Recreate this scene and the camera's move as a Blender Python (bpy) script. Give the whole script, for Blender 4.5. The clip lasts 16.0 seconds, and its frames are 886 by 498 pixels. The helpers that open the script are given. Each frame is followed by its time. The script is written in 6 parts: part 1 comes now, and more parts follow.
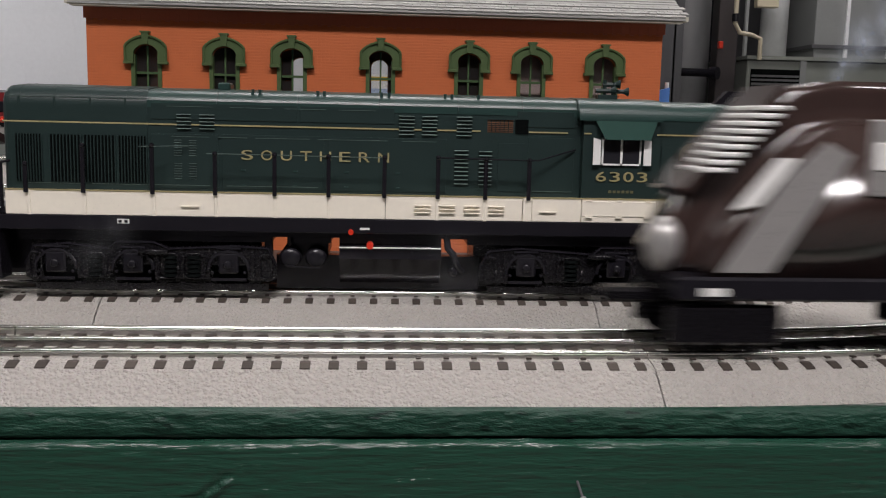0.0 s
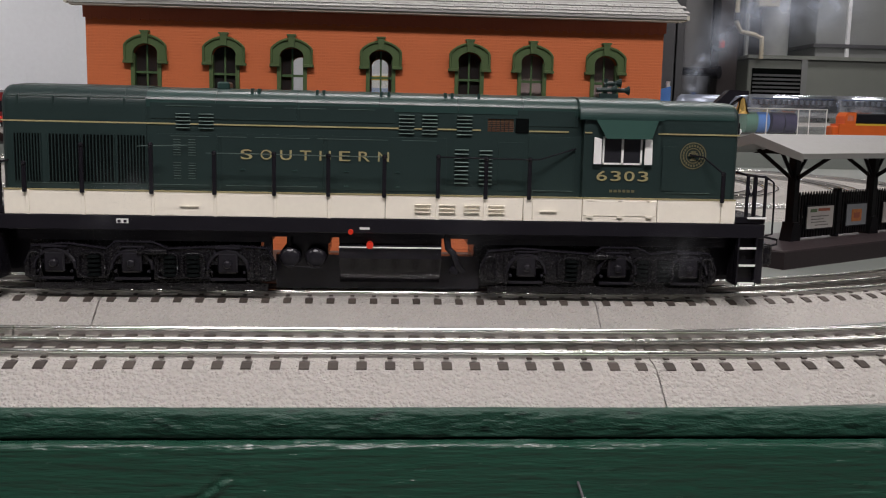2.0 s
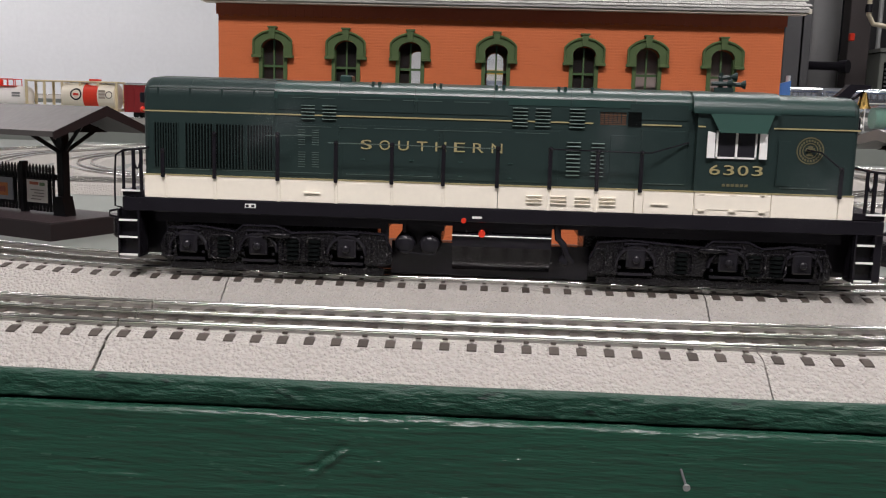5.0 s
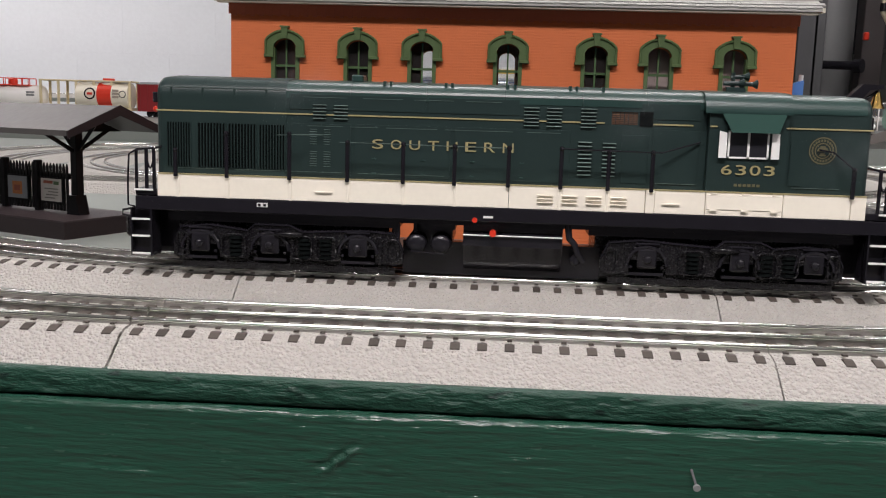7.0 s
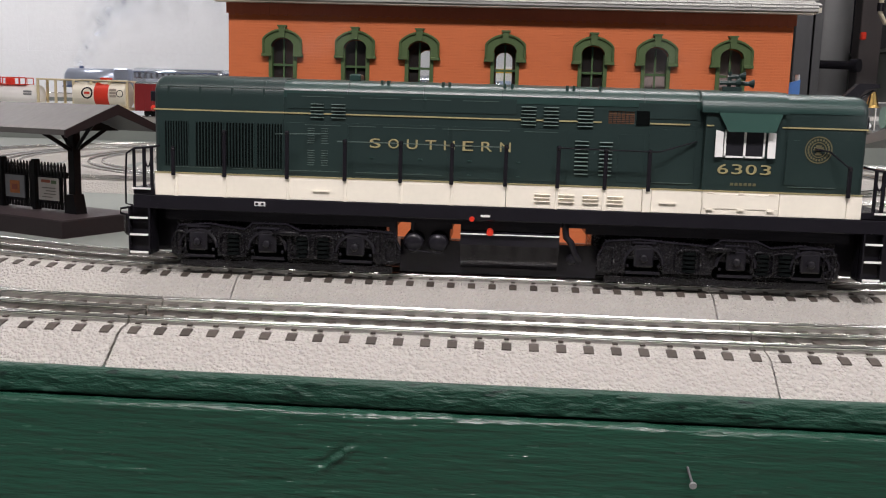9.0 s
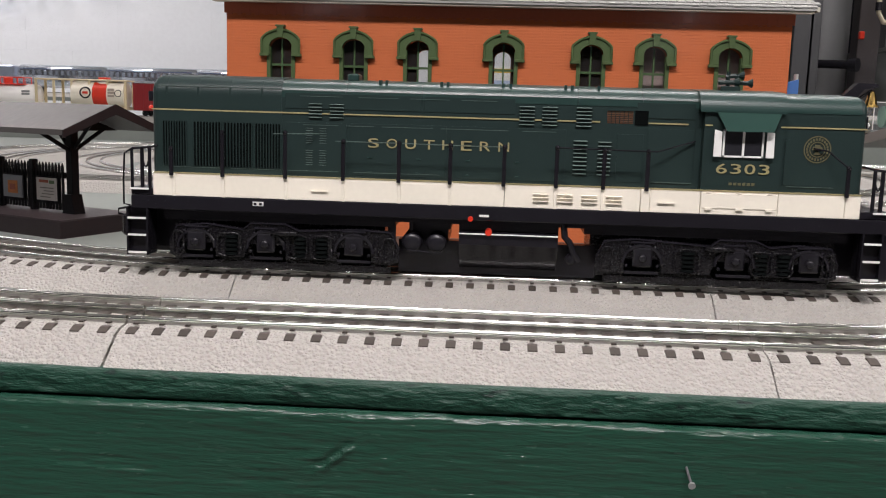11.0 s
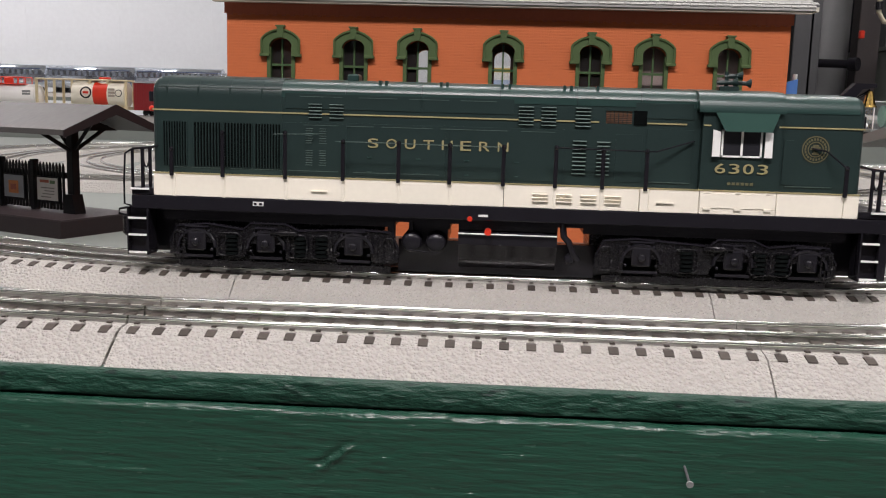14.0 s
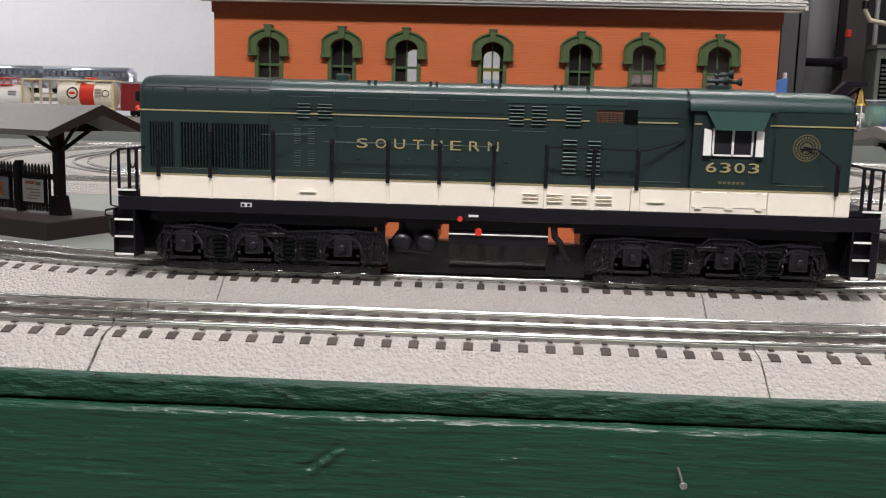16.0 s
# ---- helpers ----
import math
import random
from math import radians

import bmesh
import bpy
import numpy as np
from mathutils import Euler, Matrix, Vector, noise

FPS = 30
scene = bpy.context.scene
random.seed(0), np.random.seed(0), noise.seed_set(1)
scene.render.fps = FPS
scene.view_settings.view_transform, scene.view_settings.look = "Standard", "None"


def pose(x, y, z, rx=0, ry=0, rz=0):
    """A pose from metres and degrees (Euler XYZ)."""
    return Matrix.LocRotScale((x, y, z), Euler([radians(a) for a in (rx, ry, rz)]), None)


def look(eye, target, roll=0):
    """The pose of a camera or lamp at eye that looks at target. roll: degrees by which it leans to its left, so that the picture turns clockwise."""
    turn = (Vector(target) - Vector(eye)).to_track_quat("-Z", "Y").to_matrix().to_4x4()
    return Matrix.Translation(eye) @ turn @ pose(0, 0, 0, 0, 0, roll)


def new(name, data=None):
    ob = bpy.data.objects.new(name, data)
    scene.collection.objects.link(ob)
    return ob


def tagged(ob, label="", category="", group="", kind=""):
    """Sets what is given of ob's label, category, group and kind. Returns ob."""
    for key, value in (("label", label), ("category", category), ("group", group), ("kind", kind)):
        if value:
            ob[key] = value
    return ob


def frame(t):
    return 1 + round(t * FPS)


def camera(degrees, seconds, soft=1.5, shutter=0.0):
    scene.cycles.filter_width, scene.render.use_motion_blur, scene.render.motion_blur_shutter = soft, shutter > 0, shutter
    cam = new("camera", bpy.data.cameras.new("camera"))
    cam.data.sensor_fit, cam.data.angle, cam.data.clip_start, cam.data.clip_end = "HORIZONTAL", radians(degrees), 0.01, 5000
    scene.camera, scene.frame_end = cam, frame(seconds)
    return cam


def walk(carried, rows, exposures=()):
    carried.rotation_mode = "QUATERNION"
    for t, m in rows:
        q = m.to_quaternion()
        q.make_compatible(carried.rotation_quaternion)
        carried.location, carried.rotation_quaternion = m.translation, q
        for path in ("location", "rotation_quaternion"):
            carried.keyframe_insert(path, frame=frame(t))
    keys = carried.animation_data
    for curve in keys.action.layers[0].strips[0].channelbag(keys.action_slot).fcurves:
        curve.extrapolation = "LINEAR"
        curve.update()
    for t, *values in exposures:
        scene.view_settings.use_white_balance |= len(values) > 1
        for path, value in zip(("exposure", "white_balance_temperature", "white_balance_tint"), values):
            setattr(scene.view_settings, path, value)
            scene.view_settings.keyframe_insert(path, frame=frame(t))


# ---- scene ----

# ------------------------------------------------------------------ camera
cam = camera(51.35, 16.0, soft=1.1, shutter=0.8)
PATH = [
    (0.0, (0.02165, -0.31414, 0.10109), (0.09265, 0.67386, -0.03741), 1.32),
    (0.5, (0.02172, -0.31401, 0.101), (0.09272, 0.67349, -0.0375), 1.29),
    (1.0, (0.02222, -0.31251, 0.10108), (0.09222, 0.67499, -0.03892), 1.27),
    (1.5, (0.0226, -0.31157, 0.10121), (0.0916, 0.67593, -0.03879), 1.28),
    (2.0, (0.02236, -0.31238, 0.10086), (0.09186, 0.67562, -0.03814), 1.27),
    (2.5, (0.02244, -0.3173, 0.10072), (0.07394, 0.6717, -0.03928), 1.4),
    (3.0, (0.02203, -0.319, 0.10047), (0.04103, 0.6705, -0.04203), 1.44),
    (3.5, (0.02174, -0.31859, 0.10049), (0.03024, 0.67091, -0.04251), 1.41),
    (4.0, (0.02202, -0.32057, 0.10026), (0.01752, 0.66843, -0.04424), 1.5),
    (4.5, (0.02195, -0.3251, 0.1001), (-0.01005, 0.6634, -0.0469), 1.64),
    (5.0, (0.02174, -0.3258, 0.10007), (-0.02776, 0.6617, -0.04793), 1.64),
    (7.5, (0.02244, -0.32721, 0.10037), (-0.04006, 0.65929, -0.04913), 1.65),
    (8.0, (0.02305, -0.32872, 0.10072), (-0.03945, 0.65778, -0.04928), 1.6),
    (8.5, (0.02278, -0.32812, 0.10048), (-0.03872, 0.65838, -0.04952), 1.65),
    (9.0, (0.02235, -0.32769, 0.10004), (-0.03715, 0.65931, -0.04946), 1.69),
    (11.5, (0.02244, -0.32711, 0.10032), (-0.03556, 0.65989, -0.05018), 1.66),
    (12.0, (0.02279, -0.3278, 0.10073), (-0.03621, 0.6592, -0.05077), 1.63),
    (12.5, (0.02245, -0.32753, 0.10058), (-0.03555, 0.65947, -0.05042), 1.64),
    (13.0, (0.02252, -0.32767, 0.10063), (-0.03548, 0.65883, -0.05037), 1.64),
    (13.5, (0.02276, -0.32779, 0.10049), (-0.03574, 0.65921, -0.05001), 1.64),
    (14.0, (0.02297, -0.32857, 0.10058), (-0.03553, 0.65793, -0.04992), 1.63),
    (14.5, (0.02293, -0.32815, 0.10041), (-0.03457, 0.65885, -0.05009), 1.57),
    (15.0, (0.02259, -0.32738, 0.10053), (-0.03391, 0.65962, -0.05097), 1.62),
    (15.5, (0.02253, -0.32659, 0.10044), (-0.03297, 0.66041, -0.05106), 1.57),
    (16.0, (0.02234, -0.325, 0.10039), (-0.02466, 0.6625, -0.05011), 1.48),
]
walk(cam, [(t, look(eye, target, roll)) for t, eye, target, roll in PATH],
     exposures=[(0.0, -0.17), (2.0, -0.15), (3.5, 0.04), (5.0, 0.15), (9.0, 0.27), (14.0, 0.27), (16.0, 0.31)])

# ------------------------------------------------------------------ light
world = bpy.data.worlds.new("room_air")
scene.world = world
world.use_nodes = True
world.node_tree.nodes["Background"].inputs[0].default_value = (0.75, 0.82, 0.9, 1)
world.node_tree.nodes["Background"].inputs[1].default_value = 0.09
CEIL = 1.75          # ceiling above the table top
LAMPS = [(-0.08, -1.05, 47), (0.15, 0.95, 18), (-2.1, -1.05, 4), (1.9, -1.05, 22), (-2.3, 2.4, 29), (1.6, 2.4, 15), (2.3, 4.1, 12)]


def lamp_light(x, y, watts):
    data = bpy.data.lights.new("tube_light", "AREA")
    data.shape, data.size, data.size_y = "RECTANGLE", 1.2, 0.26
    data.energy, data.color = watts, (1.0, 0.935, 0.945)
    ob = new("tube_light", data)
    ob.matrix_basis = pose(x, y, CEIL - 0.075)
    return ob


for lx, ly, watts in LAMPS:
    lamp_light(lx, ly, watts)

# ------------------------------------------------------------------ materials


def mat(name, col, rough=0.5, metal=0.0, vary=0.12, scale=60, bump=0.0, bscale=300, spec=0.5, fine=0.05, bdist=0.0004, stretch=(1, 1, 1), coat=0.0, rand=0.0, wear=None, wear_at=0.62, bdetail=5.0, grains=False):
    """A surface with two scales of colour variation and fine relief; scales are per metre."""
    m = bpy.data.materials.new(name)
    m.use_nodes = True
    t = m.node_tree
    n, l = t.nodes, t.links
    b = n["Principled BSDF"]
    b.inputs["Metallic"].default_value = metal
    b.inputs["Specular IOR Level"].default_value = spec
    b.inputs["Coat Weight"].default_value = coat
    b.inputs["Coat Roughness"].default_value = 0.12
    co = n.new("ShaderNodeTexCoord")
    mp = n.new("ShaderNodeMapping")
    mp.inputs["Scale"].default_value = stretch
    l.new(co.outputs["Object"], mp.inputs["Vector"])

    def noise_at(sc, detail=4.0):
        k = n.new("ShaderNodeTexNoise")
        k.inputs["Scale"].default_value = sc
        k.inputs["Detail"].default_value = detail
        l.new(mp.outputs[0], k.inputs["Vector"])
        return k

    big, small = noise_at(scale), noise_at(scale * 11, 6)
    add = n.new("ShaderNodeMath")
    add.operation = "MULTIPLY_ADD"
    l.new(big.outputs[0], add.inputs[0])
    add.inputs[1].default_value = 2 * vary
    add.inputs[2].default_value = 1 - vary
    add2 = n.new("ShaderNodeMath")
    add2.operation = "MULTIPLY_ADD"
    l.new(small.outputs[0], add2.inputs[0])
    add2.inputs[1].default_value = 2 * fine
    l.new(add.outputs[0], add2.inputs[2])
    mul = n.new("ShaderNodeVectorMath")
    mul.operation = "SCALE"
    mul.inputs[0].default_value = col
    l.new(add2.outputs[0], mul.inputs["Scale"])
    last = mul.outputs[0]
    if rand:
        info = n.new("ShaderNodeObjectInfo")
        k = n.new("ShaderNodeMath")
        k.operation = "MULTIPLY_ADD"
        l.new(info.outputs["Random"], k.inputs[0])
        k.inputs[1].default_value = 2 * rand
        k.inputs[2].default_value = 1 - rand
        mm = n.new("ShaderNodeVectorMath")
        mm.operation = "SCALE"
        l.new(last, mm.inputs[0])
        l.new(k.outputs[0], mm.inputs["Scale"])
        last = mm.outputs[0]
    if wear:
        wn = noise_at(scale * 2.3, 7)
        ramp = n.new("ShaderNodeValToRGB")
        ramp.color_ramp.elements[0].position = wear_at
        ramp.color_ramp.elements[1].position = wear_at + 0.08
        l.new(wn.outputs[0], ramp.inputs[0])
        mix = n.new("ShaderNodeMix")
        mix.data_type = "RGBA"
        l.new(ramp.outputs[0], mix.inputs[0])
        l.new(last, mix.inputs[6])
        mix.inputs[7].default_value = (*wear, 1)
        last = mix.outputs[2]
    l.new(last, b.inputs["Base Color"])
    rr = n.new("ShaderNodeMath")
    rr.operation = "MULTIPLY_ADD"
    l.new(small.outputs[0], rr.inputs[0])
    rr.inputs[1].default_value = 0.16
    rr.inputs[2].default_value = max(0.03, rough - 0.08)
    l.new(rr.outputs[0], b.inputs["Roughness"])
    if bump:
        if grains:
            bn = n.new("ShaderNodeTexVoronoi")
            bn.feature = "SMOOTH_F1"
            bn.inputs["Scale"].default_value = bscale
            bn.inputs["Detail"].default_value = 1.0
            bn.inputs["Smoothness"].default_value = 0.7
            l.new(mp.outputs[0], bn.inputs["Vector"])
        else:
            bn = noise_at(bscale, bdetail)
        bp = n.new("ShaderNodeBump")
        bp.inputs["Strength"].default_value = bump
        bp.inputs["Distance"].default_value = bdist
        bp.invert = grains
        l.new(bn.outputs[0], bp.inputs["Height"])
        l.new(bp.outputs[0], b.inputs["Normal"])
    return m


def glow(name, col, power):
    m = bpy.data.materials.new(name)
    m.use_nodes = True
    b = m.node_tree.nodes["Principled BSDF"]
    b.inputs["Base Color"].default_value = (*col, 1)
    b.inputs["Emission Color"].default_value = (*col, 1)
    b.inputs["Emission Strength"].default_value = power
    return m


def smoke_mat(name, col, alpha, size):
    """Smoke that thins out from its middle and is broken by noise; size: the puff's radius."""
    m = bpy.data.materials.new(name)
    m.use_nodes = True
    t = m.node_tree
    n, l = t.nodes, t.links
    b = n["Principled BSDF"]
    b.inputs["Base Color"].default_value = (*col, 1)
    b.inputs["Roughness"].default_value = 1.0
    b.inputs["Specular IOR Level"].default_value = 0
    co = n.new("ShaderNodeTexCoord")
    mp = n.new("ShaderNodeMapping")
    mp.inputs["Scale"].default_value = (1 / size, 1 / size, 1 / size)
    l.new(co.outputs["Object"], mp.inputs["Vector"])
    g = n.new("ShaderNodeTexGradient")
    g.gradient_type = "QUADRATIC_SPHERE"
    l.new(mp.outputs[0], g.inputs["Vector"])
    k = n.new("ShaderNodeTexNoise")
    k.inputs["Scale"].default_value = 1.5
    k.inputs["Detail"].default_value = 5
    l.new(mp.outputs[0], k.inputs["Vector"])
    r = n.new("ShaderNodeMapRange")
    r.inputs[1].default_value, r.inputs[2].default_value = 0.35, 0.7
    r.inputs[3].default_value, r.inputs[4].default_value = 0.0, alpha
    l.new(k.outputs[0], r.inputs[0])
    q = n.new("ShaderNodeMath")
    q.operation = "MULTIPLY"
    l.new(g.outputs[0], q.inputs[0])
    l.new(r.outputs[0], q.inputs[1])
    l.new(q.outputs[0], b.inputs["Alpha"])
    return m


def clear(name, col, alpha, rough=0.1):
    """A see-through surface."""
    m = bpy.data.materials.new(name)
    m.use_nodes = True
    t = m.node_tree
    b = t.nodes["Principled BSDF"]
    b.inputs["Base Color"].default_value = (*col, 1)
    b.inputs["Roughness"].default_value = rough
    b.inputs["Alpha"].default_value = alpha
    return m


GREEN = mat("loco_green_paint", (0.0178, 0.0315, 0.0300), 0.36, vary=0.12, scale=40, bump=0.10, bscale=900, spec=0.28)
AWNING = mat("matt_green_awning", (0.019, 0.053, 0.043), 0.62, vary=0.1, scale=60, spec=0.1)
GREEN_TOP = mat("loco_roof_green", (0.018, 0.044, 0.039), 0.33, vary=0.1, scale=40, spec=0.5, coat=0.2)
CREAM = mat("cream_paint", (0.84, 0.79, 0.68), 0.4, vary=0.05, scale=30, bump=0.05, bscale=600)
GOLD = mat("dull_gold_lettering", (0.33, 0.285, 0.14), 0.5, vary=0.1, scale=200)
GOLD_DIM = mat("faded_gold_print", (0.115, 0.105, 0.055), 0.5, vary=0.2, scale=300)
BLACK = mat("black_plastic", (0.0112, 0.0104, 0.0138), 0.24, vary=0.2, scale=80, bump=0.1, bscale=700, spec=0.32)
BLACK_DULL = mat("dull_black_casting", (0.0052, 0.0047, 0.0062), 0.26, vary=0.3, scale=90, bump=0.3, bscale=800, spec=0.38)
# near-black: the shade of slots and underparts is put into the colour
SLOT = mat("dark_recess", (0.002, 0.003, 0.003), 0.8, vary=0.1, spec=0.05)
# pale greens: highlights on raised edges and wires are put into the colour
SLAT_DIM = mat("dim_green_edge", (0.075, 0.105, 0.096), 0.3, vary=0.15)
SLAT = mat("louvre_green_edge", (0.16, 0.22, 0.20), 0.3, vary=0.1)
WHITE = mat("white_plastic", (0.8, 0.8, 0.78), 0.35, vary=0.04)
RED = mat("red_plastic", (0.62, 0.035, 0.015), 0.35, vary=0.08)
GRILLE_VIEW = mat("dull_copper_mesh", (0.27, 0.105, 0.045), 0.6, vary=0.25, scale=300, bump=0.6, bscale=2500)
BRASS = mat("brass", (0.75, 0.5, 0.16), 0.22, 1.0, vary=0.05)
STEEL = mat("rail_steel", (0.66, 0.65, 0.63), 0.17, 1.0, vary=0.12, scale=25, bump=0.04, bscale=500, stretch=(0.15, 4, 1))
RAIL_SIDE = mat("rail_web_steel", (0.42, 0.405, 0.385), 0.42, 0.9, vary=0.15, scale=25, bump=0.1, bscale=500)
RAIL_DARK = mat("blackened_centre_rail", (0.24, 0.23, 0.22), 0.4, 1.0, vary=0.2, scale=25)
BALLAST = mat("grey_ballast_plastic", (0.350, 0.334, 0.308), 0.7, vary=0.06, scale=62, fine=0.16, bump=0.9, bscale=560, bdist=0.0018, grains=True)
TIE = mat("brown_tie_plastic", (0.056, 0.046, 0.039), 0.6, spec=0.2, vary=0.2, scale=150, bump=0.4, bscale=900, stretch=(1, 0.2, 1), rand=0.2)
TABLE = mat("grey_green_table_paint", (0.200, 0.217, 0.200), 0.7, vary=0.07, scale=9, bump=0.15, bscale=300)
WOOD = mat("dark_green_painted_wood", (0.0118, 0.048, 0.0305), 0.25, vary=0.25, scale=26, fine=0.12, bump=1.0, bscale=520, bdist=0.0011, stretch=(0.13, 1, 1), spec=0.48, bdetail=3.0)
WOOD_EDGE = mat("dark_green_painted_edge", (0.0095, 0.040, 0.026), 0.42, spec=0.3, vary=0.3, scale=120, fine=0.2, bump=1.0, bscale=260, bdist=0.0030, stretch=(0.35, 1, 1), wear=(0.005, 0.018, 0.013), wear_at=0.61)
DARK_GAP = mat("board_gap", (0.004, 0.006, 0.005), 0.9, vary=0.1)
TRIM_GREEN = mat("olive_green_trim", (0.054, 0.088, 0.029), 0.5, vary=0.12, scale=120, bump=0.2, bscale=700)
SASH = mat("dark_green_sash", (0.045, 0.085, 0.03), 0.5, vary=0.1)
PANE = clear("window_pane", (0.075, 0.068, 0.066), 0.14, 0.05)
DARK_GLASS = mat("dark_cab_glass", (0.02, 0.02, 0.024), 0.08, vary=0.1)
INNER = mat("dark_interior", (0.03, 0.026, 0.024), 0.8, vary=0.2)
SHINGLE = mat("grey_shingle", (0.30, 0.30, 0.285), 0.75, vary=0.12, scale=60, bump=0.5, bscale=500, rand=0.10)
BROWN = mat("dark_brown_plastic", (0.018, 0.0135, 0.0145), 0.5, spec=0.25, vary=0.12, scale=40, bump=0.1, bscale=600)
PLAT_TOP = mat("platform_brown_deck", (0.050, 0.038, 0.040), 0.5, spec=0.3, vary=0.1, scale=30, bump=0.15, bscale=500)
ROOF_GREY = mat("grey_brown_roof_plastic", (0.060, 0.055, 0.053), 0.55, vary=0.06, scale=30, bump=0.15, bscale=700, stretch=(1, 0.2, 1))
ROOF_PALE = mat("pale_grey_roof_plastic", (0.17, 0.17, 0.16), 0.5, vary=0.08, scale=30, bump=0.12, bscale=700)
BLACK_FENCE = mat("black_fence_plastic", (0.005, 0.005, 0.006), 0.5, vary=0.15, spec=0.15)
PAPER = mat("poster_paper", (0.50, 0.48, 0.45), 0.5, vary=0.1, scale=200)
PAPER_BLUE = mat("grey_blue_paper", (0.22, 0.24, 0.26), 0.5, vary=0.1, scale=200)
INK_RED = mat("red_brown_ink", (0.32, 0.09, 0.05), 0.6, vary=0.3, scale=400)
INK_GREEN = mat("dull_green_ink", (0.10, 0.16, 0.08), 0.6, vary=0.3, scale=400)
INK_GREY = mat("grey_ink", (0.20, 0.19, 0.18), 0.6, vary=0.3, scale=400)
INK_ORANGE = mat("orange_ink", (0.48, 0.17, 0.05), 0.6, vary=0.3, scale=400)
ORANGE = mat("orange_plastic", (0.72, 0.13, 0.02), 0.4, vary=0.1)
BLUE = mat("blue_plastic", (0.11, 0.29, 0.75), 0.35, vary=0.1)
PALE_BLUE = mat("pale_blue_plastic", (0.42, 0.52, 0.72), 0.4, vary=0.1)
CAR_ROOF = mat("blue_grey_metal_roof", (0.36, 0.40, 0.49), 0.30, 0.6, vary=0.12, scale=40)
CAR_SHINE = mat("polished_blue_silver", (0.70, 0.74, 0.82), 0.16, 0.9, vary=0.15, scale=30, bump=0.06, bscale=90, stretch=(0.3, 1, 1))
BLUE_STEEL = mat("blue_grey_car_side", (0.10, 0.14, 0.26), 0.3, 0.3, vary=0.15)
CAR_CREAM = mat("cream_car_frame", (0.62, 0.52, 0.33), 0.45, vary=0.08)
VAT = mat("ivory_vat", (0.80, 0.74, 0.62), 0.35, vary=0.05)
TANK = mat("white_tank", (0.82, 0.79, 0.76), 0.3, vary=0.05)
CLEARISH = clear("clear_plastic", (0.75, 0.78, 0.82), 0.10, 0.1)
PURPLE = mat("dark_violet_coil", (0.06, 0.05, 0.13), 0.35, 0.3, vary=0.15)
TEAL = mat("green_coil", (0.15, 0.33, 0.25), 0.35, 0.3, vary=0.15)
YELLOW = mat("yellow_plastic", (0.72, 0.48, 0.05), 0.4, vary=0.1)
MAROON = mat("dark_maroon_paint", (0.040, 0.024, 0.021), 0.14, vary=0.15, coat=0.8, bump=0.1, bscale=40, bdist=0.001)
SILVER_PAINT = mat("silver_grey_paint", (0.40, 0.39, 0.38), 0.3, 0.4, vary=0.1)
WALL = mat("white_block_paint", (0.78, 0.80, 0.83), 0.6, vary=0.03, scale=5, bump=0.4, bscale=120, bdist=0.002)
JOINT = mat("painted_mortar", (0.78, 0.80, 0.83), 0.7, vary=0.04, scale=5)
CEILING = mat("ceiling_white", (0.5, 0.5, 0.49), 0.8, vary=0.04, scale=3)
FLOOR = mat("grey_concrete_floor", (0.22, 0.21, 0.20), 0.6, vary=0.12, scale=3)
DARK_WALL = mat("dark_grey_back_wall", (0.055, 0.055, 0.06), 0.6, vary=0.15, scale=4)
GREY_METAL = mat("grey_painted_metal", (0.25, 0.26, 0.255), 0.45, vary=0.08, scale=8)
GREY_DARK = mat("dark_grey_painted_metal", (0.085, 0.085, 0.09), 0.45, vary=0.1, scale=8)
GREY_GREEN = mat("grey_green_cabinet", (0.23, 0.245, 0.22), 0.45, vary=0.06, scale=8)
DUCT = mat("galvanised_duct", (0.84, 0.85, 0.86), 0.36, 0.0, vary=0.15, scale=12, bump=0.4, bscale=40, bdist=0.004)
PIPE_CREAM = mat("cream_conduit", (0.55, 0.49, 0.36), 0.4, vary=0.06)
SMOKE = smoke_mat("thin_grey_smoke", (0.70, 0.78, 0.92), 0.62, 1.0)
SMOKE_NEAR = smoke_mat("faint_grey_smoke", (0.75, 0.78, 0.82), 0.045, 1.0)
LAMP_GLOW = glow("lamp_diffuser", (1.0, 0.965, 0.92), 6.0)


def brick_mat():
    m = mat("orange_brick_plastic", (0.50, 0.124, 0.036), 0.62, vary=0.06, scale=25, fine=0.06)
    t = m.node_tree
    b = t.nodes["Principled BSDF"]
    co = t.nodes.new("ShaderNodeTexCoord")
    mp = t.nodes.new("ShaderNodeMapping")
    mp.inputs["Rotation"].default_value = (radians(90), 0, 0)
    t.links.new(co.outputs["Object"], mp.inputs["Vector"])
    br = t.nodes.new("ShaderNodeTexBrick")
    br.inputs["Scale"].default_value = 1.0
    br.inputs["Brick Width"].default_value = 0.0052
    br.inputs["Row Height"].default_value = 0.0019
    br.inputs["Mortar Size"].default_value = 0.00030
    br.inputs["Color1"].default_value = (1, 1, 1, 1)
    br.inputs["Color2"].default_value = (0.85, 0.85, 0.85, 1)
    br.inputs["Mortar"].default_value = (0, 0, 0, 1)
    t.links.new(mp.outputs[0], br.inputs["Vector"])
    bp = t.nodes.new("ShaderNodeBump")
    bp.inputs["Strength"].default_value = 1.0
    bp.inputs["Distance"].default_value = 0.0010
    t.links.new(br.outputs["Color"], bp.inputs["Height"])
    t.links.new(bp.outputs[0], b.inputs["Normal"])
    return m


BRICK = brick_mat()
BRICK_DARK = mat("dark_red_brick_band", (0.44, 0.112, 0.056), 0.65, vary=0.12, scale=120, bump=0.4, bscale=600)

